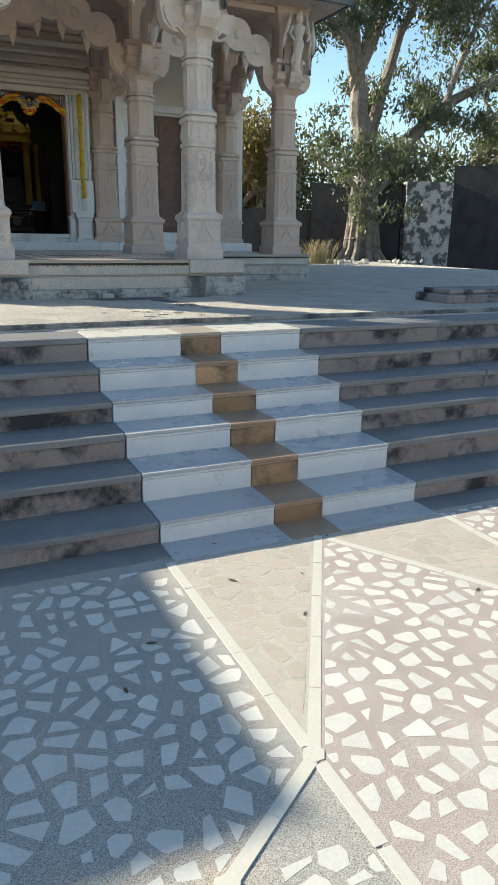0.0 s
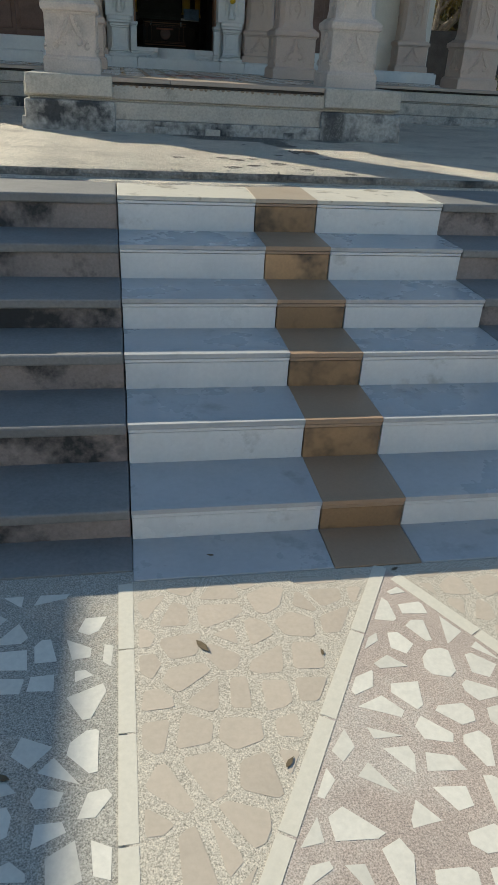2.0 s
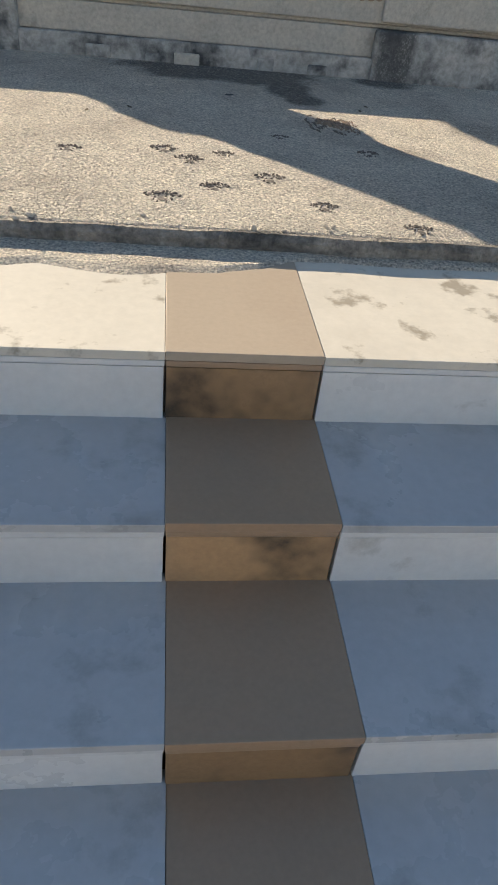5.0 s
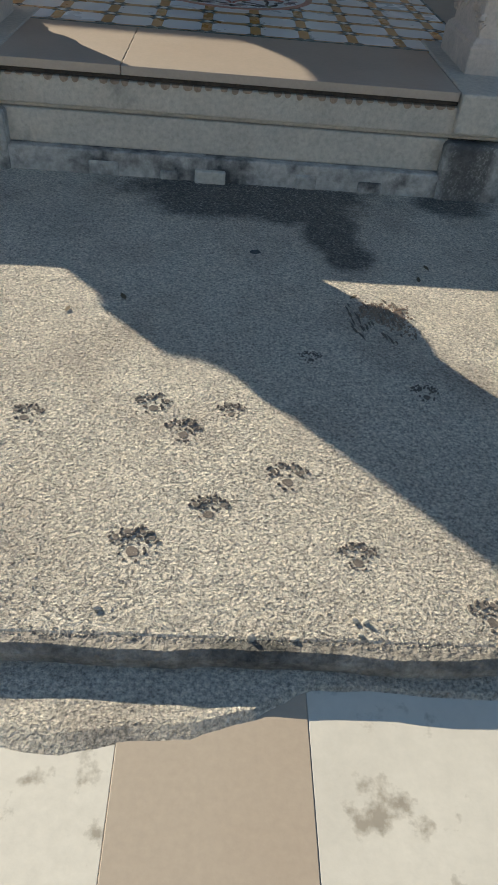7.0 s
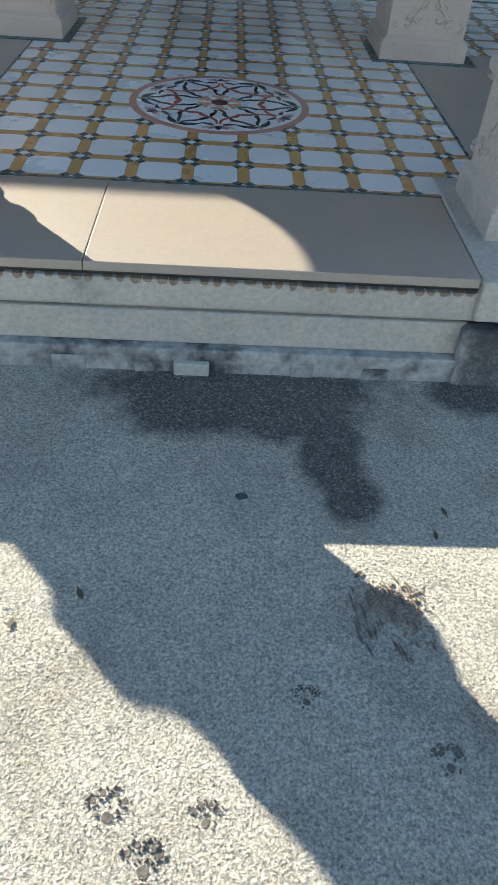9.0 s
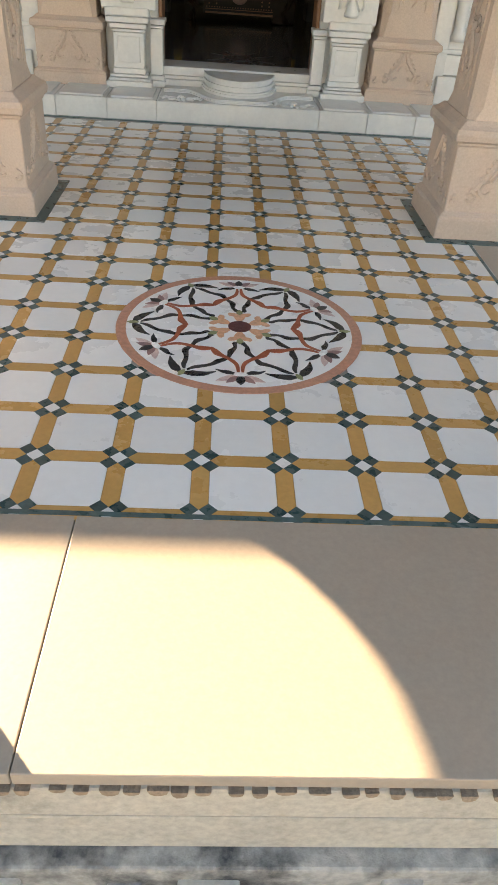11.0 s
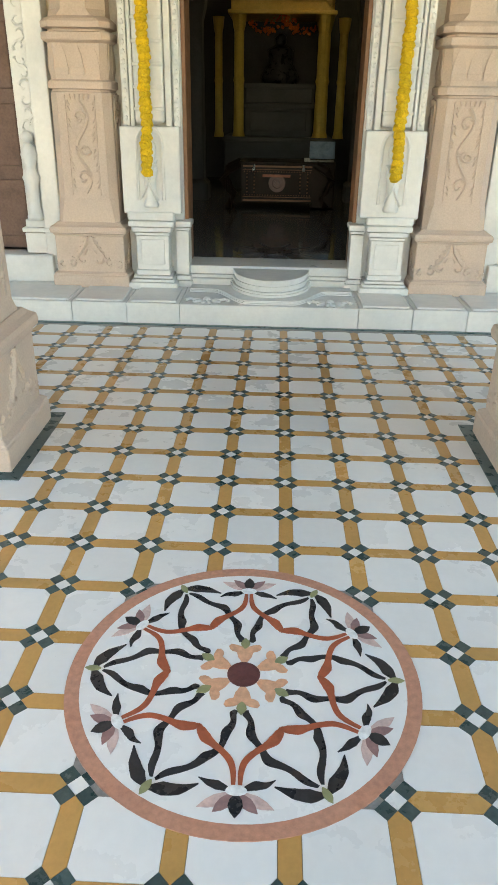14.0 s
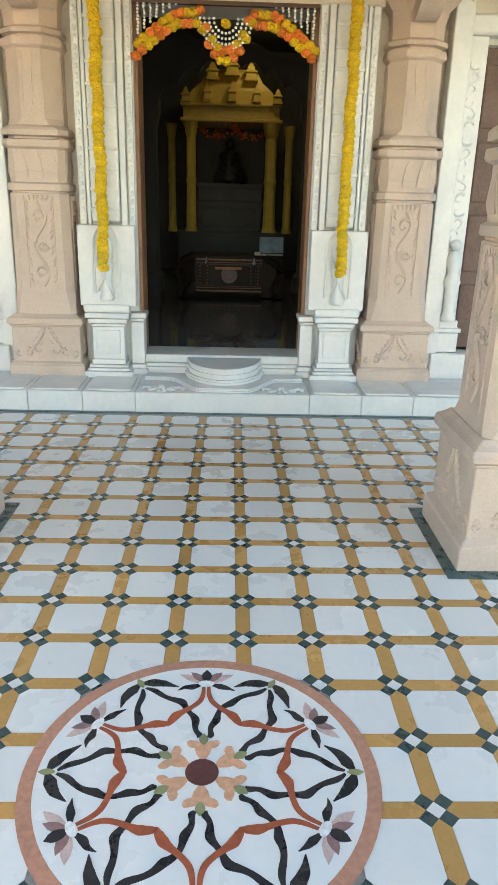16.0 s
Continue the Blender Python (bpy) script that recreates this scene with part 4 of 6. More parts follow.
def moonstone(bm, w, d, z0, z1, y_back):
    pts = [(-w, y_back)]
    n = 28
    for i in range(n + 1):
        a = math.pi * i / n
        pts.append((-w * 0.93 * math.cos(a), y_back - d * (0.25 + 0.75 * math.sin(a) ** 1.3)))
    pts.append((w, y_back))
    return prism(bm, pts, z0, z1)


bm = bmesh.new()
for w, d, z0, z1 in ((0.325, 0.44, 0.168, 0.19), (0.315, 0.425, 0.19, 0.205), (0.295, 0.40, 0.205, 0.222), (0.305, 0.415, 0.222, 0.245), (0.29, 0.40, 0.245, 0.262), (0.30, 0.41, 0.262, 0.29)):
    moonstone(bm, w, d, z0, z1, 4.02)
bm.transform(Matrix.Translation((0.02, 0, 0)))
part("half_round_step", bm, M["marble"], dr)


def ogee_edge(half, back, front):
    """The front line of a step that swells forward in the middle."""
    pts = []
    for k in range(41):
        u = -half + 2 * half * k / 40
        v = min(max((0.44 - abs(u)) / 0.27, 0.0), 1.0)
        pts.append((0.02 + u, back + (front - back) * v * v * (3 - 2 * v)))
    return pts


bm = bmesh.new()
for off, z0, z1 in ((0.0, 0.149, 0.158), (0.014, 0.158, 0.164), (0.026, 0.164, 0.172)):
    prism(bm, [(-0.60, 3.96)] + ogee_edge(0.62, 3.80 + off, 3.47 + off) + [(0.64, 3.96)], z0, z1)
part("ogee_step", bm, M["marble"], dr)
for sx in (-1, 1):      # carved lotus sprays beside the swell
    bm = bmesh.new()
    cx, cy = 0.01 + sx * 0.45, 3.53
    ball(bm, cx, cy, 0.158, 0.034, 2, 1, 1, 0.9)
    for k, a in enumerate((-155, -110, -70, -25, 20, 90, 160)):
        L = 0.075 if k in (0, 3, 4, 6) else 0.05
        ca, sa_ = math.cos(radians(a)), math.sin(radians(a))
        m_ = Matrix.Translation((cx + L * ca, cy + 0.7 * L * sa_, 0.155)) @ Matrix.Rotation(radians(a), 4, 'Z') @ Matrix.Diagonal((1.5, 0.7, 0.6, 1))
        bmesh.ops.create_icosphere(bm, subdivisions=2, radius=0.026, matrix=m_)
    for e_ in (-1, 1):
        tube(bm, [(cx + e_ * 0.08, cy + 0.01, 0.155), (cx + e_ * 0.125, cy + 0.035, 0.158), (cx + e_ * 0.16, cy + 0.015, 0.155), (cx + e_ * 0.145, cy - 0.01, 0.155)], [0.014, 0.013, 0.011, 0.008], 6)
    part("lotus_carving", bm, M["marble"], dr)

# ---- garlands ----
def flower_mesh(name, mat, r):
    bm = bmesh.new()
    bmesh.ops.create_icosphere(bm, subdivisions=3, radius=r)
    for v in bm.verts:
        n = v.co.normalized()
        f = 0.84 + 0.22 * abs(noise.noise(n * 5.0)) + 0.14 * noise.noise(n * 11.0)
        v.co = Vector((n.x, n.y, n.z * 0.8)) * r * f
    me = mesh_of(bm, name, mat)
    return me


ROSE_Y, ROSE_O = flower_mesh("flower", M["marigold"], 0.038), flower_mesh("flower", M["orange"], 0.038)
frnd = random.Random(3)


def hang(me, parent, x, y, z, s=1.0, name="flower"):
    ob = new(name, me)
    ob.parent = parent
    ob.matrix_parent_inverse = parent.matrix_world.inverted()
    ob.matrix_world = Matrix.LocRotScale((x, y, z), Euler((frnd.uniform(-.4, .4), frnd.uniform(-.4, .4), frnd.uniform(0, 6.28))), (s, s, s))
    return ob


for sx in (-1, 1):
    g = thing("flower_garland", "long string of yellow marigolds hanging down a door jamb", "garland", sx * 0.9, 3.90, 1.0, "door garlands")
    for i in range(40):
        z = 1.0 + i * 0.0458
        hang(ROSE_Y, g, sx * (0.893 + 0.004 * math.sin(i * 0.7)) + frnd.uniform(-0.004, 0.004), 3.885 + frnd.uniform(-0.006, 0.006) + (-0.03 if i < 7 else 0), z, frnd.uniform(1.2, 1.4))
    bm = bmesh.new()
    tube(bm, [(sx * 0.893, 3.89, 1.0), (sx * 0.896, 3.885, 0.95), (sx * 0.90, 3.88, 0.905)], [0.004, 0.004, 0.003], 5)
    part("thread", bm, M["leaf_inlay"], g)

tor = thing("door_toran", "door hanging of orange and yellow flowers with white bead strings", "garland", 0, 4.05, 2.6)
TY = 4.03


def toran_z(u):
    """Lower edge of the hanging across the doorway, u from -1 to 1."""
    a = abs(u)
    if a < 0.30:
        return 2.43 + 0.265 * (a / 0.30) ** 2
    if a < 0.55:
        return 2.66 - 0.02 * (a - 0.30)
    return 2.645 - 0.20 * ((a - 0.55) / 0.45) ** 1.2


n = 30
for row in range(2):
    for i in range(n):
        u = -1 + 2 * (i + 0.5 * row) / (n - 0.5)
        c = ROSE_Y if (i // 2 + row) % 2 else ROSE_O
        hang(c, tor, u * 0.635, TY, toran_z(u) + row * 0.066, 1.12)
bead = bmesh.new()
bmesh.ops.create_icosphere(bead, subdivisions=1, radius=0.011)
BEAD = mesh_of(bead, "bead", M["bead"])
for ring in range(4):
    r = 0.085 + ring * 0.032
    m = int(r * 130)
    for i in range(m):
        a = math.pi * (1 + i / (m - 1))
        hang(BEAD, tor, r * math.cos(a), TY - 0.02, 2.69 + 1.05 * r * math.sin(a), 1.0, "bead")
hang(ROSE_Y, tor, 0, TY - 0.02, 2.66, 1.1)
beads = bmesh.new()
for sx in (-1, 1):
    for s in range(7):
        u = 0.55 + 0.07 * s
        z = toran_z(u) + 0.13
        while z < 2.80:
            bmesh.ops.create_icosphere(beads, subdivisions=1, radius=0.011, matrix=Matrix.Translation((sx * u * 0.635 + frnd.uniform(-.003, .003), TY, z)))
            z += 0.021
tagged(part("bead_string", beads, M["bead"], tor), kind="stuff")
bm = bmesh.new()
box(bm, -0.655, 0.655, TY - 0.012, TY + 0.03, 2.775, 2.80)
part("rail", bm, M["wood"], tor)

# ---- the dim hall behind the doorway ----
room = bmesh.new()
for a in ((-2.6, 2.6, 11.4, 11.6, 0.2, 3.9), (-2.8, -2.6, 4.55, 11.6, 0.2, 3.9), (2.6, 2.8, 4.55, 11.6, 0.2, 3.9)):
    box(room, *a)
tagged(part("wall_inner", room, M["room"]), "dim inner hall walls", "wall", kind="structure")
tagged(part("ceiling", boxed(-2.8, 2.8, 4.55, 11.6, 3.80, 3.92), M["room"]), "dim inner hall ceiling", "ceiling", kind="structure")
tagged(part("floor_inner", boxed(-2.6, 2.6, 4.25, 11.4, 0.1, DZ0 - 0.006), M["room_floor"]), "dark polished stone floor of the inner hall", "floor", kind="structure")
inl = thing("floor_inlay", "dark round inlay with crossing lines in the polished floor", "inlay", 0, 5.2, DZ0, kind="structure")
bm = bmesh.new()
loft(bm, [round_ring(0.04, 4.75, 0.16, DZ0 - 0.01, 24), round_ring(0.04, 4.75, 0.16, DZ0 - 0.003, 24)])
part("disc", bm, M["black"], inl)
for a in (0.6, 1.2, 1.94, 2.54):
    bm = boxed(-0.38, 0.38, -0.012, 0.012, DZ0 - 0.01, DZ0 - 0.0035)
    bm.transform(Matrix.Translation((0.04, 4.75, 0)) @ Matrix.Rotation(a, 4, 'Z'))
    part("line", bm, M["black"], inl)

# low carved table
TB = 7.55
tb = thing("offering_table", "low dark carved wooden table in the shrine hall", "table", 0.04, TB, DZ0)
part("tabletop", boxed(-0.42, 0.52, TB - 0.04, TB + 0.5, 0.80, 0.835, bev=0.008), M["table_wood"], tb)
fpan = part("front_panel", boxed(-0.40, 0.48, TB, TB + 0.03, 0.36, 0.80, bev=0.005), M["table_wood"], tb)
for sx in (-1, 1):
    for yy in (TB + 0.02, TB + 0.42):
        bm = bmesh.new()
        tube(bm, [(0.04 + sx * 0.46, yy, 0.80), (0.04 + sx * 0.60, yy - 0.02, 0.73), (0.04 + sx * 0.66, yy - 0.03, 0.62), (0.04 + sx * 0.60, yy - 0.02, 0.50), (0.04 + sx * 0.54, yy, 0.42), (0.04 + sx * 0.60, yy - 0.02, DZ0)], [0.05, 0.055, 0.05, 0.04, 0.035, 0.05], 9)
        part("leg", bm, M["table_wood"], tb, "curved carved leg")
for z0, z1 in ((0.765, 0.785), (0.735, 0.742), (0.375, 0.395), (0.42, 0.427)):
    part("panel_strip", boxed(-0.38, 0.46, TB - 0.008, TB + 0.002, z0, z1), M["frame_wood"], fpan)
dots = bmesh.new()
for row_z in (0.715, 0.445):
    for i in range(26):
        ball(dots, -0.36 + i * 0.032, TB - 0.001, row_z, 0.009, 1)
for row_x in (-0.33, -0.24, 0.32, 0.41):
    for i in range(6):
        ball(dots, row_x, TB - 0.001, 0.48 + i * 0.042, 0.011, 1)
part("panel_studs", dots, M["frame_wood"], fpan)
bm = bmesh.new()
loft(bm, [[(0.04 + r * math.cos(a), yy, 0.585 + r * math.sin(a)) for a in [2 * math.pi * k / 24 for k in range(24)]] for r, yy in ((0.105, TB - 0.002), (0.10, TB - 0.012), (0.06, TB - 0.012), (0.055, TB - 0.004), (0.03, TB - 0.004), (0.028, TB - 0.016))])
part("medallion", bm, M["maroon"], fpan, "round reddish carved medallion")
part("red_ribbon", boxed(-0.14, 0.20, TB - 0.016, TB - 0.010, 0.655, 0.685), M["red"], fpan, "red cloth strip")
for px in (-0.245, 0.355):
    b_ = bmesh.new()
    loft(b_, [round_ring(px, TB - 0.02, r, 0.725 + q, 10) for r, q in ((0.018, 0), (0.022, 0.02), (0.01, 0.045), (0.014, 0.075), (0.006, 0.11))])
    part("clasp", b_, M["steel"], fpan, "small bright metal clasp", smooth=True)
vs = thing("donation_screen", "small tilted blue-white screen with a white strip on the table", "screen", 0.56, TB + 0.1, 0.835)
b_ = boxed(-0.155, 0.155, -0.008, 0.008, 0.0, 0.20, bev=0.004)
b_.transform(pose(0.58, TB + 0.16, 0.86, -14, 0, 0))
part("panel", b_, M["screen"], vs, "pale blue panel")
part("tray", boxed(0.42, 0.72, TB + 0.03, TB + 0.11, 0.835, 0.852, bev=0.004), M["bead"], vs)
part("white_box", boxed(0.36, 0.43, TB + 0.0, TB + 0.08, 0.835, 0.875, bev=0.003), M["bead"], vs)
part("shelf", boxed(0.46, 0.74, TB + 0.0, TB + 0.28, DZ0, 0.834, bev=0.01), M["table_wood"], vs)

# altar under a gilded canopy, seen through a cusped arch coloured as a silhouette
AY = 9.6
al = thing("altar", "tiered stone altar under a gilded domed canopy", "altar", 0.02, AY, DZ0)
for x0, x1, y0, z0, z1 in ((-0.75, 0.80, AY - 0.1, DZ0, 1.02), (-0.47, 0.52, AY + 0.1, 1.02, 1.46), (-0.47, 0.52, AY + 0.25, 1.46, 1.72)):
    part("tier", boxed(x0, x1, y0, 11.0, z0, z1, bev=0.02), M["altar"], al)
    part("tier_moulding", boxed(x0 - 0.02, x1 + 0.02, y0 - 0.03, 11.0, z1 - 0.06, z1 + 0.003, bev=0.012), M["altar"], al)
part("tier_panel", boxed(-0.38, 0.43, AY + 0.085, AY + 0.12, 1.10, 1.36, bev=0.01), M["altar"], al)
for px, pr_, yy in ((-0.55, 0.075, AY), (0.63, 0.095, AY), (-0.86, 0.06, AY + 0.3), (0.92, 0.065, AY + 0.3)):
    bm = bmesh.new()
    loft(bm, [round_ring(px, yy, r * pr_, q, 12) for r, q in ((1.3, 1.0), (1.0, 1.1), (0.9, 1.7), (1.05, 1.75), (0.9, 1.8), (0.9, 2.35), (1.1, 2.40), (1.4, 2.55))])
    part("canopy_post", bm, M["gold"], al)
bm = bmesh.new()
box(bm, -0.70, 0.78, AY - 0.12, AY + 0.9, 2.55, 2.60, bev=0.012)
box(bm, -0.66, 0.74, AY - 0.08, AY + 0.9, 2.60, 2.76, bev=0.01)
box(bm, -0.70, 0.78, AY - 0.12, AY + 0.9, 2.76, 2.80, bev=0.012)
for i in range(15):
    scroll(bm, -0.60 + 0.092 * i, 2.68, 0.045, 1 if i % 2 else -1, AY - 0.08, 0.010)
part("canopy_frieze", bm, M["gold"], al)
bm = bmesh.new()
loft(bm, [[(0.04 - w, y0, q), (0.04 + w, y0, q), (0.04 + w, AY + 0.9, q), (0.04 - w, AY + 0.9, q)] for w, y0, q in ((0.70, AY - 0.06, 2.80), (0.68, AY - 0.05, 2.84), (0.56, AY - 0.03, 2.98), (0.44, AY, 3.08), (0.38, AY + 0.05, 3.20), (0.2, AY + 0.2, 3.28))])
dome = part("canopy_dome", bm, M["gold"], al)
for cx, zb, h, w0, yy in ((-0.62, 2.80, 0.20, 0.07, AY - 0.10), (0.70, 2.80, 0.20, 0.07, AY - 0.10), (-0.24, 3.10, 0.24, 0.10, AY), (0.04, 3.16, 0.27, 0.11, AY), (0.31, 3.10, 0.24, 0.10, AY), (-0.32, 2.82, 0.24, 0.06, AY - 0.08), (0.04, 2.82, 0.26, 0.065, AY - 0.08), (0.40, 2.82, 0.24, 0.06, AY - 0.08)):
    bm = bmesh.new()
    loft(bm, [chamfered(cx, yy, w * w0, 0.006, zb + q * h) for w, q in ((1.0, 0), (1.0, 0.10), (0.8, 0.14), (0.72, 0.42), (0.95, 0.47), (0.95, 0.52), (0.55, 0.62), (0.5, 0.75), (0.12, 1.0))])
    part("turret", bm, M["gold"], dome)
fi = bmesh.new()
loft(fi, [round_ring(0.03, AY + 0.55, r, 1.72 + q, 12) for r, q in ((0.25, 0), (0.28, 0.1), (0.16, 0.28), (0.19, 0.44), (0.07, 0.50))])
ball(fi, 0.03, AY + 0.55, 2.29, 0.09)
tagged(part("statue", fi, M["black"], smooth=True), "small dark seated shrine figure on the altar", "statue")
tr2 = bmesh.new()
for i in range(170):      # flowers strung under the frieze and round the figure
    if i < 90:
        px = frnd.uniform(-0.42, 0.5)
        pz = 2.46 - 0.10 * abs(math.sin((px + 0.42) * 6.0)) + frnd.uniform(-0.04, 0.04)
    else:
        a, q = frnd.uniform(0.1, math.pi - 0.1), frnd.uniform(0.16, 0.26)
        px, pz = 0.03 + q * math.cos(a), 2.32 + q * math.sin(a)
    ball(tr2, px, AY + 0.02 + frnd.uniform(-0.02, 0.02), pz, frnd.uniform(0.010, 0.024), 1)
tagged(part("altar_garland", tr2, M["orange"]), "gold and orange garland round the altar figure", "garland")
arch = bmesh.new()
inner = []
for c in range(7):      # lobes of the lower edge, with points between them
    u0, u1 = -0.92 + 1.90 * c / 7, -0.92 + 1.90 * (c + 1) / 7
    for k in range(6):
        u = u0 + (u1 - u0) * k / 6
        mid = (u - 0.03) / 0.95
        inner.append((u, 3.08 - 0.42 * mid * mid + 0.10 * math.sin(math.pi * k / 6)))
inner.append((0.98, 2.66))
prism_y(arch, inner + [(1.3, 2.66), (1.3, 3.15), (0.7, 3.17), (0.35, 3.34), (0.0, 3.42), (-0.4, 3.36), (-1.25, 3.79), (-1.25, 2.66)], 8.3, 8.42)
arch_ob = thing("inner_arch", "cusped stone arch across the shrine hall, coloured as a silhouette", "arch", 0, 8.36, DZ0, kind="structure")
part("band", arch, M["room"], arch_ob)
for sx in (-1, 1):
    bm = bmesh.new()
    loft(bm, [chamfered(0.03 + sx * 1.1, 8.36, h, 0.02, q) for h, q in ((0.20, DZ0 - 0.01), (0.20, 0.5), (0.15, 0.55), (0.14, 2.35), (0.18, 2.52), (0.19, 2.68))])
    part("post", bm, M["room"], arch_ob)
lamp = new("altar_lamp", bpy.data.lights.new("altar_lamp", 'POINT'))
lamp.data.energy, lamp.data.color, lamp.data.shadow_soft_size = 0.8, (1.0, 0.85, 0.45), 0.05
lamp.location = (0.50, 9.05, 3.60)

# ---- surroundings ----
rnd = random.Random(11)


def leaf_cloud(r, spots, count, spread, lo=0.07, hi=0.16, droop=0.0):
    """Many small four-sided leaves scattered round the given spots."""
    vs, fs = [], []
    for i in range(count):
        t = Vector(r.choice(spots)) + Vector((r.gauss(0, 1), r.gauss(0, 1), r.gauss(0, 1) - droop)) * spread
        h = r.uniform(lo, hi)
        q = Euler((r.uniform(0, 6.3), r.uniform(0, 6.3), r.uniform(0, 6.3))).to_quaternion()
        k = len(vs)
        for c in ((-h, 0, 0), (-h * 0.2, h * 0.4, 0.01), (h, 0, 0), (-h * 0.2, -h * 0.4, 0.01)):
            vs.append(tuple(t + q @ Vector(c)))
        fs.append((k, k + 1, k + 2, k + 3))
    return vs, fs


def crown_of(e, vs, fs, mat):
    me = bpy.data.meshes.new("crown")
    me.from_pydata(vs, [], fs)
    me.materials.append(M[mat])
    ob = new("crown", me)
    ob.parent = e
    ob.matrix_parent_inverse = e.matrix_world.inverted()
    return ob


def tree(name, x, y, z, height, spread, seed, label, leaves=5000, mat="foliage", lean=0.0):
    r = random.Random(seed)
    e = thing(name, label, "tree", x, y, z)
    tr_ = bmesh.new()
    tips = []

    def limb(p, d, length, rad, depth):
        pts, rs = [tuple(p)], [rad]
        q, dd = Vector(p), Vector(d)
        n = 5
        for i in range(n):
            dd = (dd + Vector((r.uniform(-.2, .2), r.uniform(-.2, .2), r.uniform(-.06, .16)))).normalized()
            q = q + dd * length / n
            pts.append(tuple(q))
            rs.append(rad * (1 - 0.5 * (i + 1) / n))
        tube(tr_, pts, rs, 7 if depth < 2 else 5)
        if depth >= 2:
            tips.extend(pts[2:])
        if depth < 4:
            for i in range(r.randint(2, 3) if depth else 5):
                a = r.uniform(0, 6.28)
                up = r.uniform(-0.05, 0.75)
                nd = Vector((math.cos(a), math.sin(a), up)).normalized() * 0.75 + dd * 0.45
                limb(Vector(pts[-1 - r.randint(0, 2)]), nd.normalized(), length * r.uniform(0.68, 0.92), rs[-1] * 0.85, depth + 1)
    limb(Vector((x, y, z)), Vector((lean, 0, 1)).normalized(), height * 0.33, spread * 0.065, 0)
    part("trunk", tr_, M["bark"], e)
    crown_of(e, *leaf_cloud(r, tips, leaves, spread * 0.085), mat)
    return e


def old_tree(x, y, z, seed, label):
    """A many-stemmed old tree: ribbed root base, forked stems, long side limbs, fine drooping twigs and small leaves."""
    r = random.Random(seed)
    e = thing("tree", label, "tree", x, y, z)
    wood, twigs, spots = bmesh.new(), bmesh.new(), []

    def smooth_path(pts, m=4):
        P = [Vector(p) for p in pts]
        P = [2 * P[0] - P[1]] + P + [2 * P[-1] - P[-2]]
        out = []
        for a, b, c, d in zip(P, P[1:], P[2:], P[3:]):
            for k in range(m):
                u = k / m
                out.append(0.5 * ((2 * b) + (c - a) * u + (2 * a - 5 * b + 4 * c - d) * u * u + (3 * b - a - 3 * c + d) * u ** 3))
        return out + [P[-2]]

    def twig(p, d, length, rad, depth):
        pts, rs, q = [tuple(p)], [rad], Vector(p)
        for i in range(5):
            d = (d + Vector((r.uniform(-.28, .28), r.uniform(-.28, .28), r.uniform(-.22, .14)))).normalized()
            q = q + d * length / 5
            pts.append(tuple(q))
            rs.append(rad * (1 - 0.16 * (i + 1)))
        tube(twigs, pts, rs, 4)
        if depth == 2:
            spots.extend(pts[1:])
            return
        if depth == 1:
            spots.extend(pts[3:])
        for i in range(4 if depth == 0 else 3):
            a = r.uniform(0, 6.28)
            nd = (Vector((math.cos(a), math.sin(a), r.uniform(-0.3, 0.5))) * 0.8 + d * 0.7).normalized()
            twig(Vector(pts[r.randint(2, 5)]), nd, length * r.uniform(0.5, 0.75), rs[-1] * 0.75, depth + 1)

    stems = (   # offsets from the base and thickness from root to tip
        (((0, 0, -0.2), (-0.1, 0, 1.2), (0.05, 0, 3.3)), 0.62, 0.50, 0),
        (((0, 0, 3.2), (-0.35, 0, 5.0), (-0.6, 0, 6.5)), 0.38, 0.30, 1),
        (((0.1, 0, 3.1), (1.5, -0.3, 4.2), (3.1, -0.6, 5.6), (5.9, -0.9, 7.0), (8.2, -0.8, 8.6)), 0.32, 0.07, 8),
        (((0.2, 0.2, 3.3), (0.6, 0.4, 5.3), (1.6, 0.6, 8.0), (2.9, 0.8, 10.6), (3.4, 1.0, 13.2)), 0.28, 0.05, 8),
        (((-0.6, 0, 6.4), (-1.2, 0, 7.8), (-2.3, -0.2, 9.3), (-3.2, -0.5, 11.6)), 0.20, 0.04, 9),
        (((-0.6, 0, 6.5), (-0.9, 0.1, 8.6), (-1.5, 0.2, 11.0), (-1.9, 0, 14.0)), 0.20, 0.04, 9),
        (((-0.55, 0, 6.5), (-0.1, -0.2, 8.4), (0.4, -0.5, 11.0), (0.6, -0.4, 14.6)), 0.20, 0.04, 9),
        (((-0.5, 0, 6.4), (0.4, 0.2, 8.0), (1.5, 0.5, 10.5), (2.2, 0.5, 13.6)), 0.18, 0.04, 7),
        (((-0.65, 0, 6.2), (-1.5, -0.6, 7.2), (-2.8, -1.0, 7.8), (-4.2, -1.4, 8.0)), 0.15, 0.03, 9),
        (((-0.2, -0.1, 2.2), (-1.2, -0.4, 3.0), (-2.4, -0.9, 3.2)), 0.14, 0.03, 2),
        (((0.1, -0.3, 2.3), (0.9, -0.8, 3.0), (1.9, -1.2, 3.1)), 0.12, 0.03, 1),
        (((2.9, -0.6, 5.4), (3.5, -0.8, 7.6), (4.6, -1.0, 9.8), (5.0, -0.8, 12.4)), 0.13, 0.03, 6),
        (((5.2, -0.9, 6.7), (6.2, -1.2, 5.8), (7.2, -1.4, 5.0)), 0.08, 0.02, 4),
    )
    for pts, r0, r1, sprays in stems:
        path = smooth_path([(x + a, y + b, z + c) for a, b, c in pts])
        m = len(path)
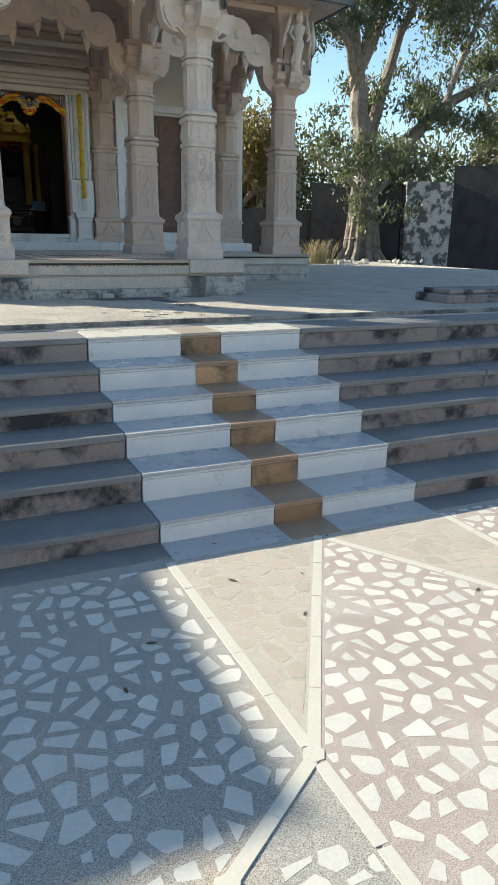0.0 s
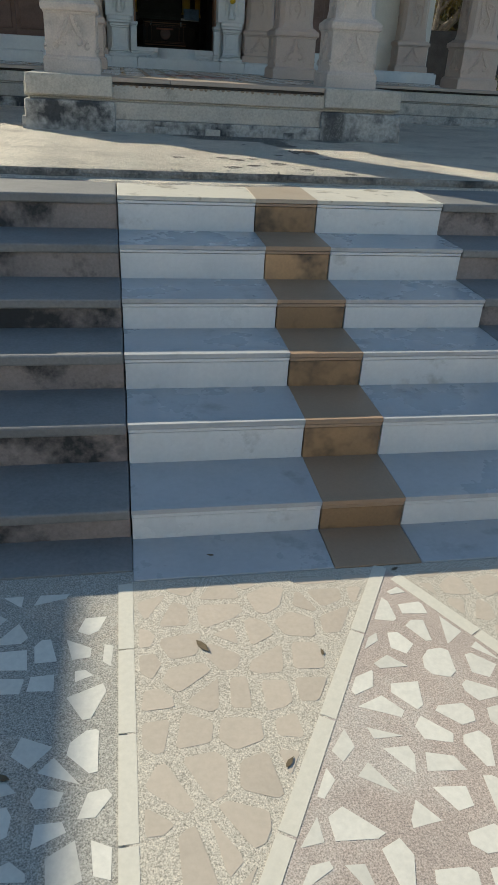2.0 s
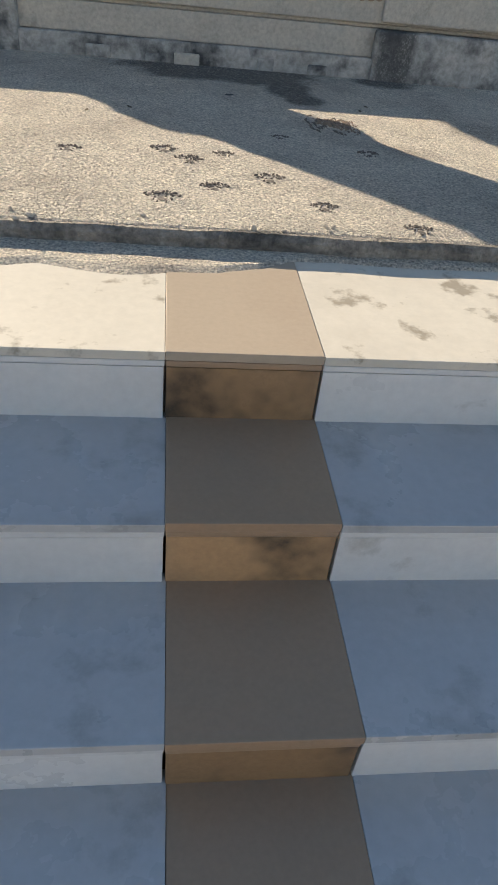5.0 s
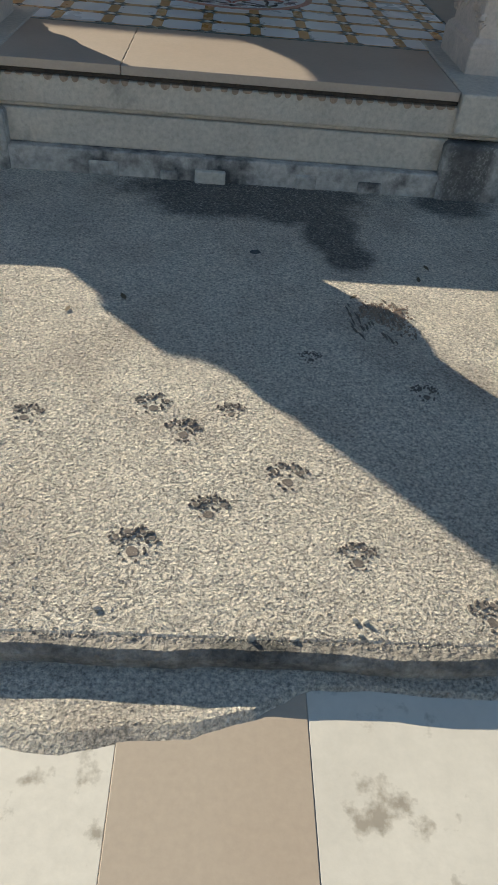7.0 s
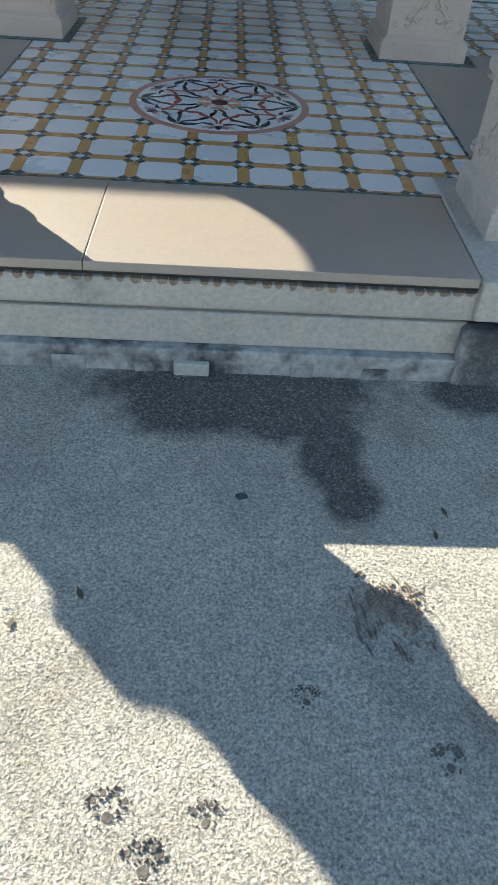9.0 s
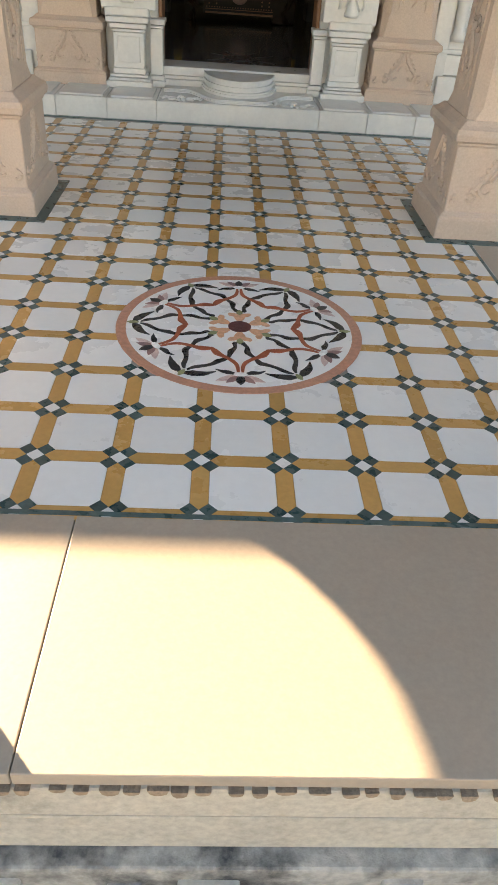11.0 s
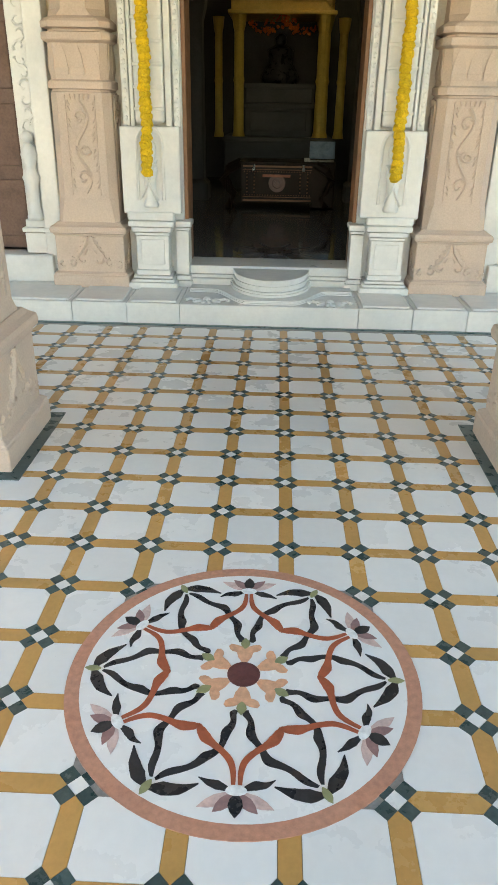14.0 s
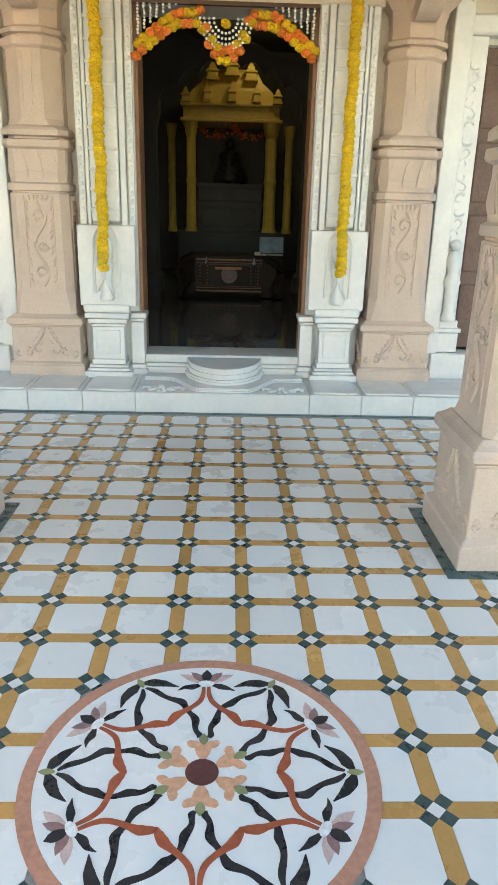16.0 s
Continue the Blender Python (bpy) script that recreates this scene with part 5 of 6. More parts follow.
        tube(wood, [tuple(p + Vector((r.uniform(-.05, .05), r.uniform(-.05, .05), 0))) for p in path], [r0 + (r1 - r0) * i / (m - 1) for i in range(m)], 9)
        for i in range(sprays):
            k = r.randint(m // 3, m - 1)
            a = r.uniform(0, 6.28)
            along = (path[min(k + 1, m - 1)] - path[k - 1]).normalized()
            twig(path[k], (Vector((math.cos(a), math.sin(a), r.uniform(-0.3, 0.5))) * 0.9 + along * 0.5).normalized(), r.uniform(1.3, 2.4), 0.035, 0)
    for i in range(11):      # ribs and hanging roots round the base
        a = 6.283 * i / 11 + r.uniform(-.2, .2)
        c_, s_ = math.cos(a), math.sin(a)
        tube(wood, [(x + 1.0 * c_, y + 0.8 * s_, z - 0.2), (x + 0.62 * c_, y + 0.55 * s_, z + 0.4), (x + 0.5 * c_, y + 0.45 * s_, z + 1.4), (x + 0.38 * c_, y + 0.36 * s_, z + 2.6 + r.uniform(-.5, .5))], [0.16, 0.13, 0.11, 0.05], 7)
    trunk = part("trunk", wood, M["bark"], e)
    tagged(part("twigs", twigs, M["bark"], trunk), kind="stuff")
    crown_of(e, *leaf_cloud(r, spots, 66000, 0.17, 0.055, 0.12, 0.5), "foliage")
    low = [(x + r.gauss(0, 0.9), y - 0.9 + r.gauss(0, 0.4), z + 1.3 + abs(r.gauss(0, 0.7))) for i in range(14)]
    crown_of(e, *leaf_cloud(r, low, 500, 0.16, 0.06, 0.13, 0.4), "foliage")
    return e


old_tree(13.0, 12.5, -0.5, 5, "large old many-stemmed leafy tree with pale limbs behind the terrace")
tree("tree", 22.0, 19.0, -0.5, 18.0, 9.0, 9, "tall spreading leafy tree beyond the yard wall", 9000)
tree("tree", 10.8, 20.0, -0.5, 7.0, 5.0, 33, "low tree with yellowing leaves beyond the wall", 9000, "foliage_dry")

w = thing("wall_yard", "old yard wall coloured near black for tree shade, with a peeling white patch", "wall", 16, 14, -0.5, kind="structure")


def wall_run(x0, y0, x1, y1, z0, z1, t, mat, name="wall_run", label=""):
    L = math.hypot(x1 - x0, y1 - y0)
    bm = bmesh.new()
    n = max(2, int(L / 0.5))
    rings = []
    for i in range(n + 1):
        u = L * i / n
        h = z1 + 0.12 * noise.noise((u * 0.7 + x0, 3.0, 0)) + 0.06 * noise.noise((u * 2.7 + x0, 1.0, 0))
        rings.append([(u, -t / 2, z0), (u, -t / 2, h), (u, t / 2, h), (u, t / 2, z0)])
    loft(bm, rings)
    bm.transform(Matrix.Translation((x0, y0, 0)) @ Matrix.Rotation(math.atan2(y1 - y0, x1 - x0), 4, 'Z'))
    return part(name, bm, M[mat], w, label)


wall_run(5.0, 16.5, 13.0, 15.0, G, 1.35, 0.4, "dark_wall")
wall_run(12.2, 14.9, 14.6, 12.35, G, 2.3, 0.4, "dark_wall")
wall_run(14.6, 12.2, 16.4, 11.6, G, 2.35, 0.45, "patch_wall", "patch", "white limewash peeling from dark stone")
wall_run(16.4, 11.6, 21.0, 6.0, G, 2.9, 0.5, "dark_wall")
wall_run(21.0, 6.0, 22.0, -24.0, G, 2.9, 0.5, "dark_wall")
wall_run(22.0, -24.0, -24.0, -24.0, G, 2.5, 0.5, "far_wall")
wall_run(-24.0, -24.0, -24.0, 30.0, G, 2.5, 0.5, "far_wall")
hb = thing("neighbour_house", "sunlit plain block house beyond the yard wall", "house", 13.5, 24, G)
hw = part("wall", boxed(10.2, 15.5, 22.0, 27.0, G, 3.7, bev=0.03), M["far_wall"], hb)
part("roof", boxed(10.0, 15.7, 21.8, 27.2, 3.7, 3.9, bev=0.03), M["far_wall"], hb)
part("window", boxed(12.2, 13.0, 21.96, 22.02, 1.5, 2.5), M["dark_gap"], hw)
# out-of-view block, added to throw the shadow edge across the forecourt
nb = thing("side_building", "unseen block beside the court, added to cast the forecourt shadow", "building", -13.4, 7.0, G)
part("wall", boxed(-17.5, -10.63, 1.80, 13.0, G - 0.05, 3.72), M["far_wall"], nb)
part("roof", boxed(-17.6, -10.63, 1.80, 13.1, 3.72, 3.84), M["roof"], nb)
tm = thing("temple_body", "stone walls of the temple behind the porch, with added sun blockers", "building", 0, 9, PLAT)
part("wall_side", boxed(-4.4, -4.15, 4.56, 11.9, PLAT, 3.94), M["cream"], tm)
part("wall_side", boxed(4.15, 4.4, 4.56, 11.9, PLAT, 3.94), M["cream"], tm)
# unseen block, added to keep the sun off the porch tiles
part("side_hall", boxed(-9.0, -4.42, 6.35, 10.9, PLAT, 3.84), M["cream"], tm)
# hidden mask whose lobed edge shapes the sun patch on the slab
pier = bmesh.new()
prism_y(pier, [(4.19, 0.0), (4.19, 3.9), (2.85, 3.9), (2.85, 2.60), (3.0, 2.535), (3.2, 2.525), (3.31, 2.51), (3.37, 2.485), (3.41, 2.45), (3.43, 2.40), (3.41, 2.34), (3.37, 2.30), (3.36, 0.0)], -0.1, 0.1)
pier.transform(Matrix.Translation((-4.0, 0, 0)) @ Matrix.Rotation(math.pi / 2, 4, 'Z') @ Matrix.Scale(1, 4))
part("pier", pier, M["cream"], tm)
part("wall_back", boxed(-4.4, 4.4, 11.9, 12.2, PLAT, 3.94), M["cream"], tm)

# woods beyond the yard wall
wv, wf = [], []
wr = random.Random(77)
for c in range(330):
    u = wr.random()
    cx, cy, cz = 8.0 + 24 * u + wr.gauss(0, 1.2), 24.0 - 14 * u + wr.uniform(0, 7), wr.uniform(0.2, 4.6)
    cs = wr.uniform(0.5, 1.1)
    for i in range(130):
        t = Vector((cx + wr.gauss(0, cs), cy + wr.gauss(0, cs), cz + wr.gauss(0, cs * 0.7)))
        s = wr.uniform(0.08, 0.2)
        q = Euler((wr.uniform(0, 6.3), wr.uniform(0, 6.3), wr.uniform(0, 6.3))).to_quaternion()
        k = len(wv)
        for p in ((-s, 0, 0), (-s * 0.2, s * 0.4, 0.01), (s, 0, 0), (-s * 0.2, -s * 0.4, 0.01)):
            wv.append(tuple(t + q @ Vector(p)))
        wf.append((k, k + 1, k + 2, k + 3))
me = bpy.data.meshes.new("woods")
me.from_pydata(wv, [], wf)
me.materials.append(M["foliage"])
tagged(new("woods", me), "dense green foliage behind the yard wall", "trees", kind="stuff")

# dry shrub, rubble and a pale block at the terrace's far edge
sh = bmesh.new()
for i in range(260):
    a, l = rnd.uniform(0, 6.28), rnd.uniform(0.3, 0.75)
    bx, by = 8.7 + rnd.gauss(0, 0.28), 8.4 + rnd.gauss(0, 0.28)
    tube(sh, [(bx, by, PLAT - 0.02), (bx + math.cos(a) * l * 0.25, by + math.sin(a) * l * 0.25, PLAT + l * 0.6), (bx + math.cos(a) * l * 0.6, by + math.sin(a) * l * 0.6, PLAT + l)], [0.008, 0.006, 0.002], 3)
tagged(part("dry_shrub", sh, M["dry_grass"]), "dry straw-coloured shrub at the terrace edge", "shrub")
rb = bmesh.new()
for i in range(120):
    s = rnd.uniform(0.03, 0.11)
    u = rnd.uniform(0, 1)
    px, py = 7.8 + 5.5 * u + rnd.gauss(0, 0.4), 8.8 + 0.2 * u + rnd.gauss(0, 0.7)
    bmesh.ops.create_icosphere(rb, subdivisions=1, radius=s, matrix=Matrix.LocRotScale((px, py, PLAT + s * 0.2), Euler((rnd.random() * 3, rnd.random() * 3, 0)), (1, rnd.uniform(.5, 1), rnd.uniform(.4, .8))))
tagged(part("rubble", rb, M["plinth"]), "heap of pale rubble and dry litter along the terrace", "rubble", kind="stuff")
tagged(part("stone_block", box(boxed(3.62, 6.2, -3.75, -3.1, PLAT - 0.01, PLAT + 0.10, bev=0.02), 3.7, 6.2, -3.68, -3.15, PLAT + 0.099, PLAT + 0.16, bev=0.02), M["step_stone"]), "low dark stone slab lying on the terrace", "stone slab")


# loose grit, print marks and litter on the terrace
gr = bmesh.new()
vs_, fs_ = [], []
for i in range(40000):
    px, py = rnd.uniform(-1.5, 1.5), KERB_Y + 0.03 + 2.4 * rnd.random() ** 1.3
    s = rnd.uniform(0.0022, 0.0056)
    k = len(vs_)
    q = rnd.uniform(0, 6.28)
    for c in ((1, 0, 0), (-0.5, 0.87, 0), (-0.5, -0.87, 0), (0, 0, 1)):
        vs_.append((px + s * (c[0] * math.cos(q) - c[1] * math.sin(q)), py + s * (c[0] * math.sin(q) + c[1] * math.cos(q)), PLAT - 0.001 + c[2] * s * rnd.uniform(0.45, 0.9)))
    fs_ += [(k, k + 1, k + 3), (k + 1, k + 2, k + 3), (k + 2, k, k + 3)]
gr.free()
me = bpy.data.meshes.new("grit")
me.from_pydata(vs_, [], fs_)
me.materials.append(M["gravel"])
tagged(new("grit", me), "loose grit lying on the terrace", "grit", kind="stuff")


def print_mark(x, y, s, seed):
    """A cluster of small pits with raised rough rims, as an animal's foot leaves in wet cement."""
    r = random.Random(seed)
    bm = bmesh.new()
    spots = [(0, -0.012, 0.022)] + [(0.036 * math.cos(a), 0.03 * math.sin(a) + 0.006, 0.012) for a in (0.5, 1.2, 1.95, 2.65)]
    for (cx, cy, cr) in spots:
        for k in range(10):
            a = r.uniform(0, 6.28)
            bmesh.ops.create_icosphere(bm, subdivisions=1, radius=r.uniform(0.002, 0.0048) * s, matrix=Matrix.LocRotScale((x + s * (cx + cr * math.cos(a)), y + s * (cy + cr * math.sin(a)), PLAT + 0.001), Euler((r.random(), r.random(), r.random() * 6)), (1.3, 0.8, 0.8)))
        loft(bm, [[(x + s * (cx + cr * 0.55 * math.cos(b) * r.uniform(0.7, 1.2)), y + s * (cy + cr * 0.55 * math.sin(b) * r.uniform(0.7, 1.2)), PLAT + z) for b in [6.283 * j / 9 for j in range(9)]] for z in (-0.003, 0.0012)])
    return tagged(part("print_mark", bm, M["print"]), "dark animal print pressed in the terrace concrete", "print mark", "print marks")


for i, (px, py, s) in enumerate(((-0.174, -3.528, 1.15), (-0.084, -3.635, 1.15), (0.193, -3.797, 1.2), (0.344, -4.05, 1.0), (-0.176, -4.04, 1.3), (0.617, -4.199, 1.0), (-0.515, -3.598, 1.0), (0.046, -3.54, 0.9), (-0.006, -3.921, 1.1), (0.295, -3.253, 0.8), (0.635, -3.411, 1.0))):
    print_mark(px, py, s, i + 40)
dk = bmesh.new()
loft(dk, [[(0.131 + 0.022 * math.cos(b) * rnd.uniform(0.7, 1.2), -2.552 + 0.016 * math.sin(b) * rnd.uniform(0.7, 1.2), PLAT + z) for b in [6.283 * j / 12 for j in range(12)]] for z in (-0.004, 0.002)])
tagged(part("tar_spot", dk, M["stain"]), "small black spot on the terrace concrete", "spot")


drag = bmesh.new()
for i in range(40):      # raked streaks of dried dung and earth
    u, v = rnd.random(), rnd.random()
    px, py = 0.42 + 0.20 * u + 0.05 * v, -2.80 - 0.30 * v - 0.10 * (1 - u)
    L, wd = rnd.uniform(0.010, 0.028), rnd.uniform(0.0014, 0.003)
    b_ = bmesh.new()
    loft(b_, [[(-wd * q, t_ * L, -0.002), (wd * q, t_ * L, -0.002), (wd * q * 0.5, t_ * L, 0.007 * q), (-wd * q * 0.5, t_ * L, 0.007 * q)] for t_, q in ((-1, 0.2), (-0.4, 1.0), (0.3, 0.8), (1, 0.15))])
    b_.transform(pose(px, py, PLAT, 0, 0, rnd.uniform(8, 26)))
    tmp = bpy.data.meshes.new("tmp")
    b_.to_mesh(tmp)
    b_.free()
    drag.from_mesh(tmp)
    bpy.data.meshes.remove(tmp)
tagged(part("drag_marks", drag, M["print"]), "dark raked streaks dried on the terrace concrete", "marks", kind="stuff")
clod = bmesh.new()
for i in range(420):
    u, v = rnd.random(), rnd.random()
    px, py, r_ = 0.50 + 0.16 * u + rnd.gauss(0, 0.012), -2.90 - 0.20 * v * (0.4 + 0.6 * u) + rnd.gauss(0, 0.01), rnd.uniform(0.002, 0.0055)
    bmesh.ops.create_icosphere(clod, subdivisions=1, radius=r_, matrix=Matrix.LocRotScale((px, py, PLAT + r_ * 0.3), Euler((rnd.random() * 3, rnd.random() * 3, 0)), (1.3, 0.9, 0.8)))
tagged(part("earth_clods", clod, M["clod"]), "crumbled reddish-brown earth on the terrace", "earth", kind="stuff")


def dry_leaf(x, y, z, s, seed, mat="dry_leaf"):
    r = random.Random(seed)
    bm = bmesh.new()
    pts = [(-1, 0), (-0.5, 0.3), (0.1, 0.35), (1, 0), (0.1, -0.35), (-0.5, -0.3)]
    rings = []
    top = [bm.verts.new((s * u, s * v, 0.25 * s * abs(v) + 0.004 + 0.1 * s * u * u)) for u, v in pts]
    bot = [bm.verts.new((s * u, s * v, 0.25 * s * abs(v) + 0.003 + 0.1 * s * u * u)) for u, v in pts]
    bm.faces.new(top)
    bm.faces.new(bot[::-1])
    for k in range(6):
        bm.faces.new((bot[k], bot[(k + 1) % 6], top[(k + 1) % 6], top[k]))
    bm.transform(pose(x, y, z, 0, 0, r.uniform(0, 360)))
    return tagged(part("fallen_leaf", bm, M[mat]), "small curled brown fallen leaf", "leaf", "fallen leaves")


for i, (px, py, pz, s) in enumerate(((-0.70, -7.28, G, 0.035), (-0.50, -7.75, G, 0.022), (0.42, -8.33, G, 0.03), (-0.30, -7.35, G, 0.015), (0.75, -2.70, PLAT, 0.022), (0.48, -2.86, PLAT, 0.02), (0.80, -2.60, PLAT, 0.022), (-0.33, -2.95, PLAT, 0.025), (-0.5, -3.05, PLAT, 0.02), (-0.62, -6.8, G + 0.008, 0.015), (0.1, -6.95, G, 0.02), (-1.3, -7.7, G, 0.03), (-0.2, -8.9, G, 0.03), (-1.5, -8.0, G, 0.025), (0.5, -7.9, G, 0.025))):
    dry_leaf(px, py, pz, s, i)
for i in range(12):
    s = rnd.uniform(0.005, 0.012)
    bm = bmesh.new()
    px = rnd.uniform(-0.9, 0.9)
    bmesh.ops.create_icosphere(bm, subdivisions=1, radius=s, matrix=Matrix.LocRotScale((px, KERB_Y + rnd.uniform(0.03, 0.12), PLAT + s * 0.4), Euler((rnd.random() * 3, rnd.random() * 3, 0)), (1.3, 0.9, 0.7)))
    tagged(part("pebble", bm, M["far_wall"]), "small pale pebble on the terrace edge", "pebble", "pebbles")

# ---- crazy paving ----
def clip(poly, nx, ny, d):
    """The part of a polygon with nx*x + ny*y <= d."""
    out = []
    for i in range(len(poly)):
        a, b = poly[i], poly[(i + 1) % len(poly)]
        sa_, sb_ = nx * a[0] + ny * a[1] - d, nx * b[0] + ny * b[1] - d
        if sa_ <= 0:
            out.append(a)
        if sa_ * sb_ < 0:
            u = sa_ / (sa_ - sb_)
            out.append((a[0] + u * (b[0] - a[0]), a[1] + u * (b[1] - a[1])))
    return out


def half_plane(p, q, w):
    """Normal form of the line p-q, moved w to its left."""
    dx, dy = q[0] - p[0], q[1] - p[1]
    l = math.hypot(dx, dy)
    nx, ny = dy / l, -dx / l
    return nx, ny, nx * p[0] + ny * p[1] - w


A, B, C = (0.05, -6.925), (-0.955, -8.645), (1.045, -8.645)
ZONES = {   # name: (corners anticlockwise, cement, chip, size)
    "tan_west": ([(-0.955, -6.925), B, A], "cement_pale", "piece_tan", 0.135),
    "tan_east": ([A, C, (1.045, -6.925)], "cement_pale", "piece_tan", 0.135),
    "middle": ([A, B, (-0.955, -11.9), (1.045, -11.9), C], "cement_pink", "piece", 0.122),
    "west": ([(-4.2, -6.88), (-4.2, -9.5), (-1.46, -9.02), B, (-0.955, -6.925)], "cement", "piece", 0.122),
    "east": ([(1.045, -6.88), C, (1.6, -9.02), (4.6, -9.5), (4.6, -6.88)], "cement_pink", "piece", 0.122),
    "south_west": ([B, (-1.46, -9.02), (-4.2, -9.5), (-4.2, -11.9), (-0.955, -11.9)], "cement", "piece", 0.122),
    "south_east": ([C, (1.045, -11.9), (4.6, -11.9), (4.6, -9.5), (1.6, -9.02)], "cement", "piece", 0.122),
}
sheet = {"cement_pink": bmesh.new(), "cement_pale": bmesh.new()}
far = {"piece": bmesh.new(), "piece_tan": bmesh.new()}
count = {"piece": 0, "piece_tan": 0}
pr = random.Random(17)
for key, (poly, cem, chip, size) in ZONES.items():
    if cem in sheet:
        prism(sheet[cem], poly, G - 0.01, G + 0.003)
    x0, x1 = min(p[0] for p in poly), max(p[0] for p in poly)
    y0, y1 = min(p[1] for p in poly), max(p[1] for p in poly)
    seeds = {}
    nx_, ny_ = int((x1 - x0) / size) + 3, int((y1 - y0) / size) + 3
    for i in range(-1, nx_):
        for j in range(-1, ny_):
            seeds[i, j] = (x0 + (i + pr.uniform(0.08, 0.92)) * size, y0 + (j + pr.uniform(0.08, 0.92)) * size)
    edges = [half_plane(poly[i], poly[(i + 1) % len(poly)], 0.042) for i in range(len(poly))]
    for (i, j), c in seeds.items():
        if pr.random() < 0.06:
            continue
        cell = [(c[0] - 0.2, c[1] - 0.2), (c[0] + 0.2, c[1] - 0.2), (c[0] + 0.2, c[1] + 0.2), (c[0] - 0.2, c[1] + 0.2)]
        for a in range(-2, 3):
            for b in range(-2, 3):
                o = seeds.get((i + a, j + b))
                if o is None or o == c:
                    continue
                dx, dy = o[0] - c[0], o[1] - c[1]
                l = math.hypot(dx, dy)
                if l < 0.01:
                    continue
                gap = pr.uniform(0.007, 0.038) if chip == "piece" else pr.uniform(0.008, 0.026)
                cell = clip(cell, dx / l, dy / l, (dx * (c[0] + o[0]) / 2 + dy * (c[1] + o[1]) / 2) / l - gap)
                if len(cell) < 3:
                    break
            if len(cell) < 3:
                break
        if len(cell) < 3:
            continue
        for nx, ny, d in edges:
            cell = clip(cell, nx, ny, d)
            if len(cell) < 3:
                break
        if len(cell) < 3:
            continue
        # knock the smallest corners off
        pts = []
        for p in cell:
            if not pts or math.hypot(p[0] - pts[-1][0], p[1] - pts[-1][1]) > 0.018:
                pts.append(p)
        if len(pts) < 3:
            continue
        ar = abs(sum(pts[k][0] * pts[(k + 1) % len(pts)][1] - pts[(k + 1) % len(pts)][0] * pts[k][1] for k in range(len(pts)))) / 2
        if ar < 0.0012:
            continue
        zt = G + (0.0033 if cem in sheet else 0.0003) + pr.uniform(0, 0.0005)
        if chip == "piece_tan":      # the tan pieces are worn round
            for _ in range(1):
                pts = [(a[0] * (1 - u) + b[0] * u, a[1] * (1 - u) + b[1] * u) for a, b in zip(pts, pts[1:] + pts[:1]) for u in (0.12, 0.88)]
        if count[chip] < 290 and -1.6 < c[0] < 1.5 and -8.7 < c[1]:
            count[chip] += 1
            bm = bmesh.new()
            prism(bm, [(p[0] - c[0], p[1] - c[1]) for p in pts], -0.008, zt - G)
            ob = part("paving_stone", bm, M[chip])
            ob.location = (c[0], c[1], G)
            ob.parent = fore
        else:
            prism(far[chip], pts, G - 0.004, zt)
for cem, bm in sheet.items():
    part("cement_bed", bm, M[cem], fore)
for chip, bm in far.items():
    tagged(part("paving_stones", bm, M[chip], fore), kind="stuff")


def strip(p, q, w=0.026, pieces=4, top=0.0036):
    dx, dy = q[0] - p[0], q[1] - p[1]
    l = math.hypot(dx, dy)
    nx, ny = -dy / l * w, dx / l * w
    for i in range(pieces):
        a, b = (i / pieces) + 0.002, ((i + 1) / pieces) - 0.002
        pa, pb = (p[0] + dx * a, p[1] + dy * a), (p[0] + dx * b, p[1] + dy * b)
        bm = bmesh.new()
        prism(bm, [(pa[0] - nx, pa[1] - ny), (pb[0] - nx, pb[1] - ny), (pb[0] + nx, pb[1] + ny), (pa[0] + nx, pa[1] + ny)], G - 0.01, G + top)
        part("strip", bm, M["line"], fore)


for kx, ky in (B, C, (-1.465, -9.025), (1.6, -9.02)):      # joints where the strips meet
    bm = bmesh.new()
    prism(bm, [(kx + 0.046 * math.cos(1.0472 * i), ky + 0.046 * math.sin(1.0472 * i)) for i in range(6)], G - 0.01, G + 0.0052)
    part("strip_joint", bm, M["line"], fore)
strip(A, B, pieces=5, top=0.0040)
strip((0.085, -6.99), C, pieces=5, top=0.0040)
strip((-0.955, -6.93), (-0.955, -8.60), pieces=5)
strip((-0.955, -8.69), (-0.955, -11.9), pieces=8)
strip((1.045, -6.93), (1.045, -8.60), pieces=5)
strip((-0.98, -8.67), (-1.46, -9.02), pieces=2, top=0.0040)
strip((-1.47, -9.03), (-4.2, -9.5), pieces=6)
strip((1.07, -8.67), (1.6, -9.02), pieces=2, top=0.0040)

# ---- inlaid porch floor ----
T, D = 0.25, 0.027
MED_R = 0.497


def tile_mesh(name, pts, mat, z0=-0.012, z1=0.0):
    bm = bmesh.new()
    prism(bm, pts, z0, z1)
    return mesh_of(bm, name, mat)


g_ = 0.0007
h_ = T / 2
OCT = tile_mesh("white_tile", [(-h_ + 2 * D, -h_ + D + g_), (h_ - 2 * D, -h_ + D + g_), (h_ - D - g_, -h_ + 2 * D), (h_ - D - g_, h_ - 2 * D), (h_ - 2 * D, h_ - D - g_), (-h_ + 2 * D, h_ - D - g_), (-h_ + D + g_, h_ - 2 * D), (-h_ + D + g_, -h_ + 2 * D)], M["white_tile"])
BAND = tile_mesh("ochre_band", [(D + g_, 0), (2 * D, -D + g_), (T - 2 * D, -D + g_), (T - D - g_, 0), (T - 2 * D, D - g_), (2 * D, D - g_)], M["ochre"])
q_ = D - g_
SQ = tile_mesh("green_square", [(-q_, 0), (0, -q_), (q_, 0), (0, q_)], M["green"])
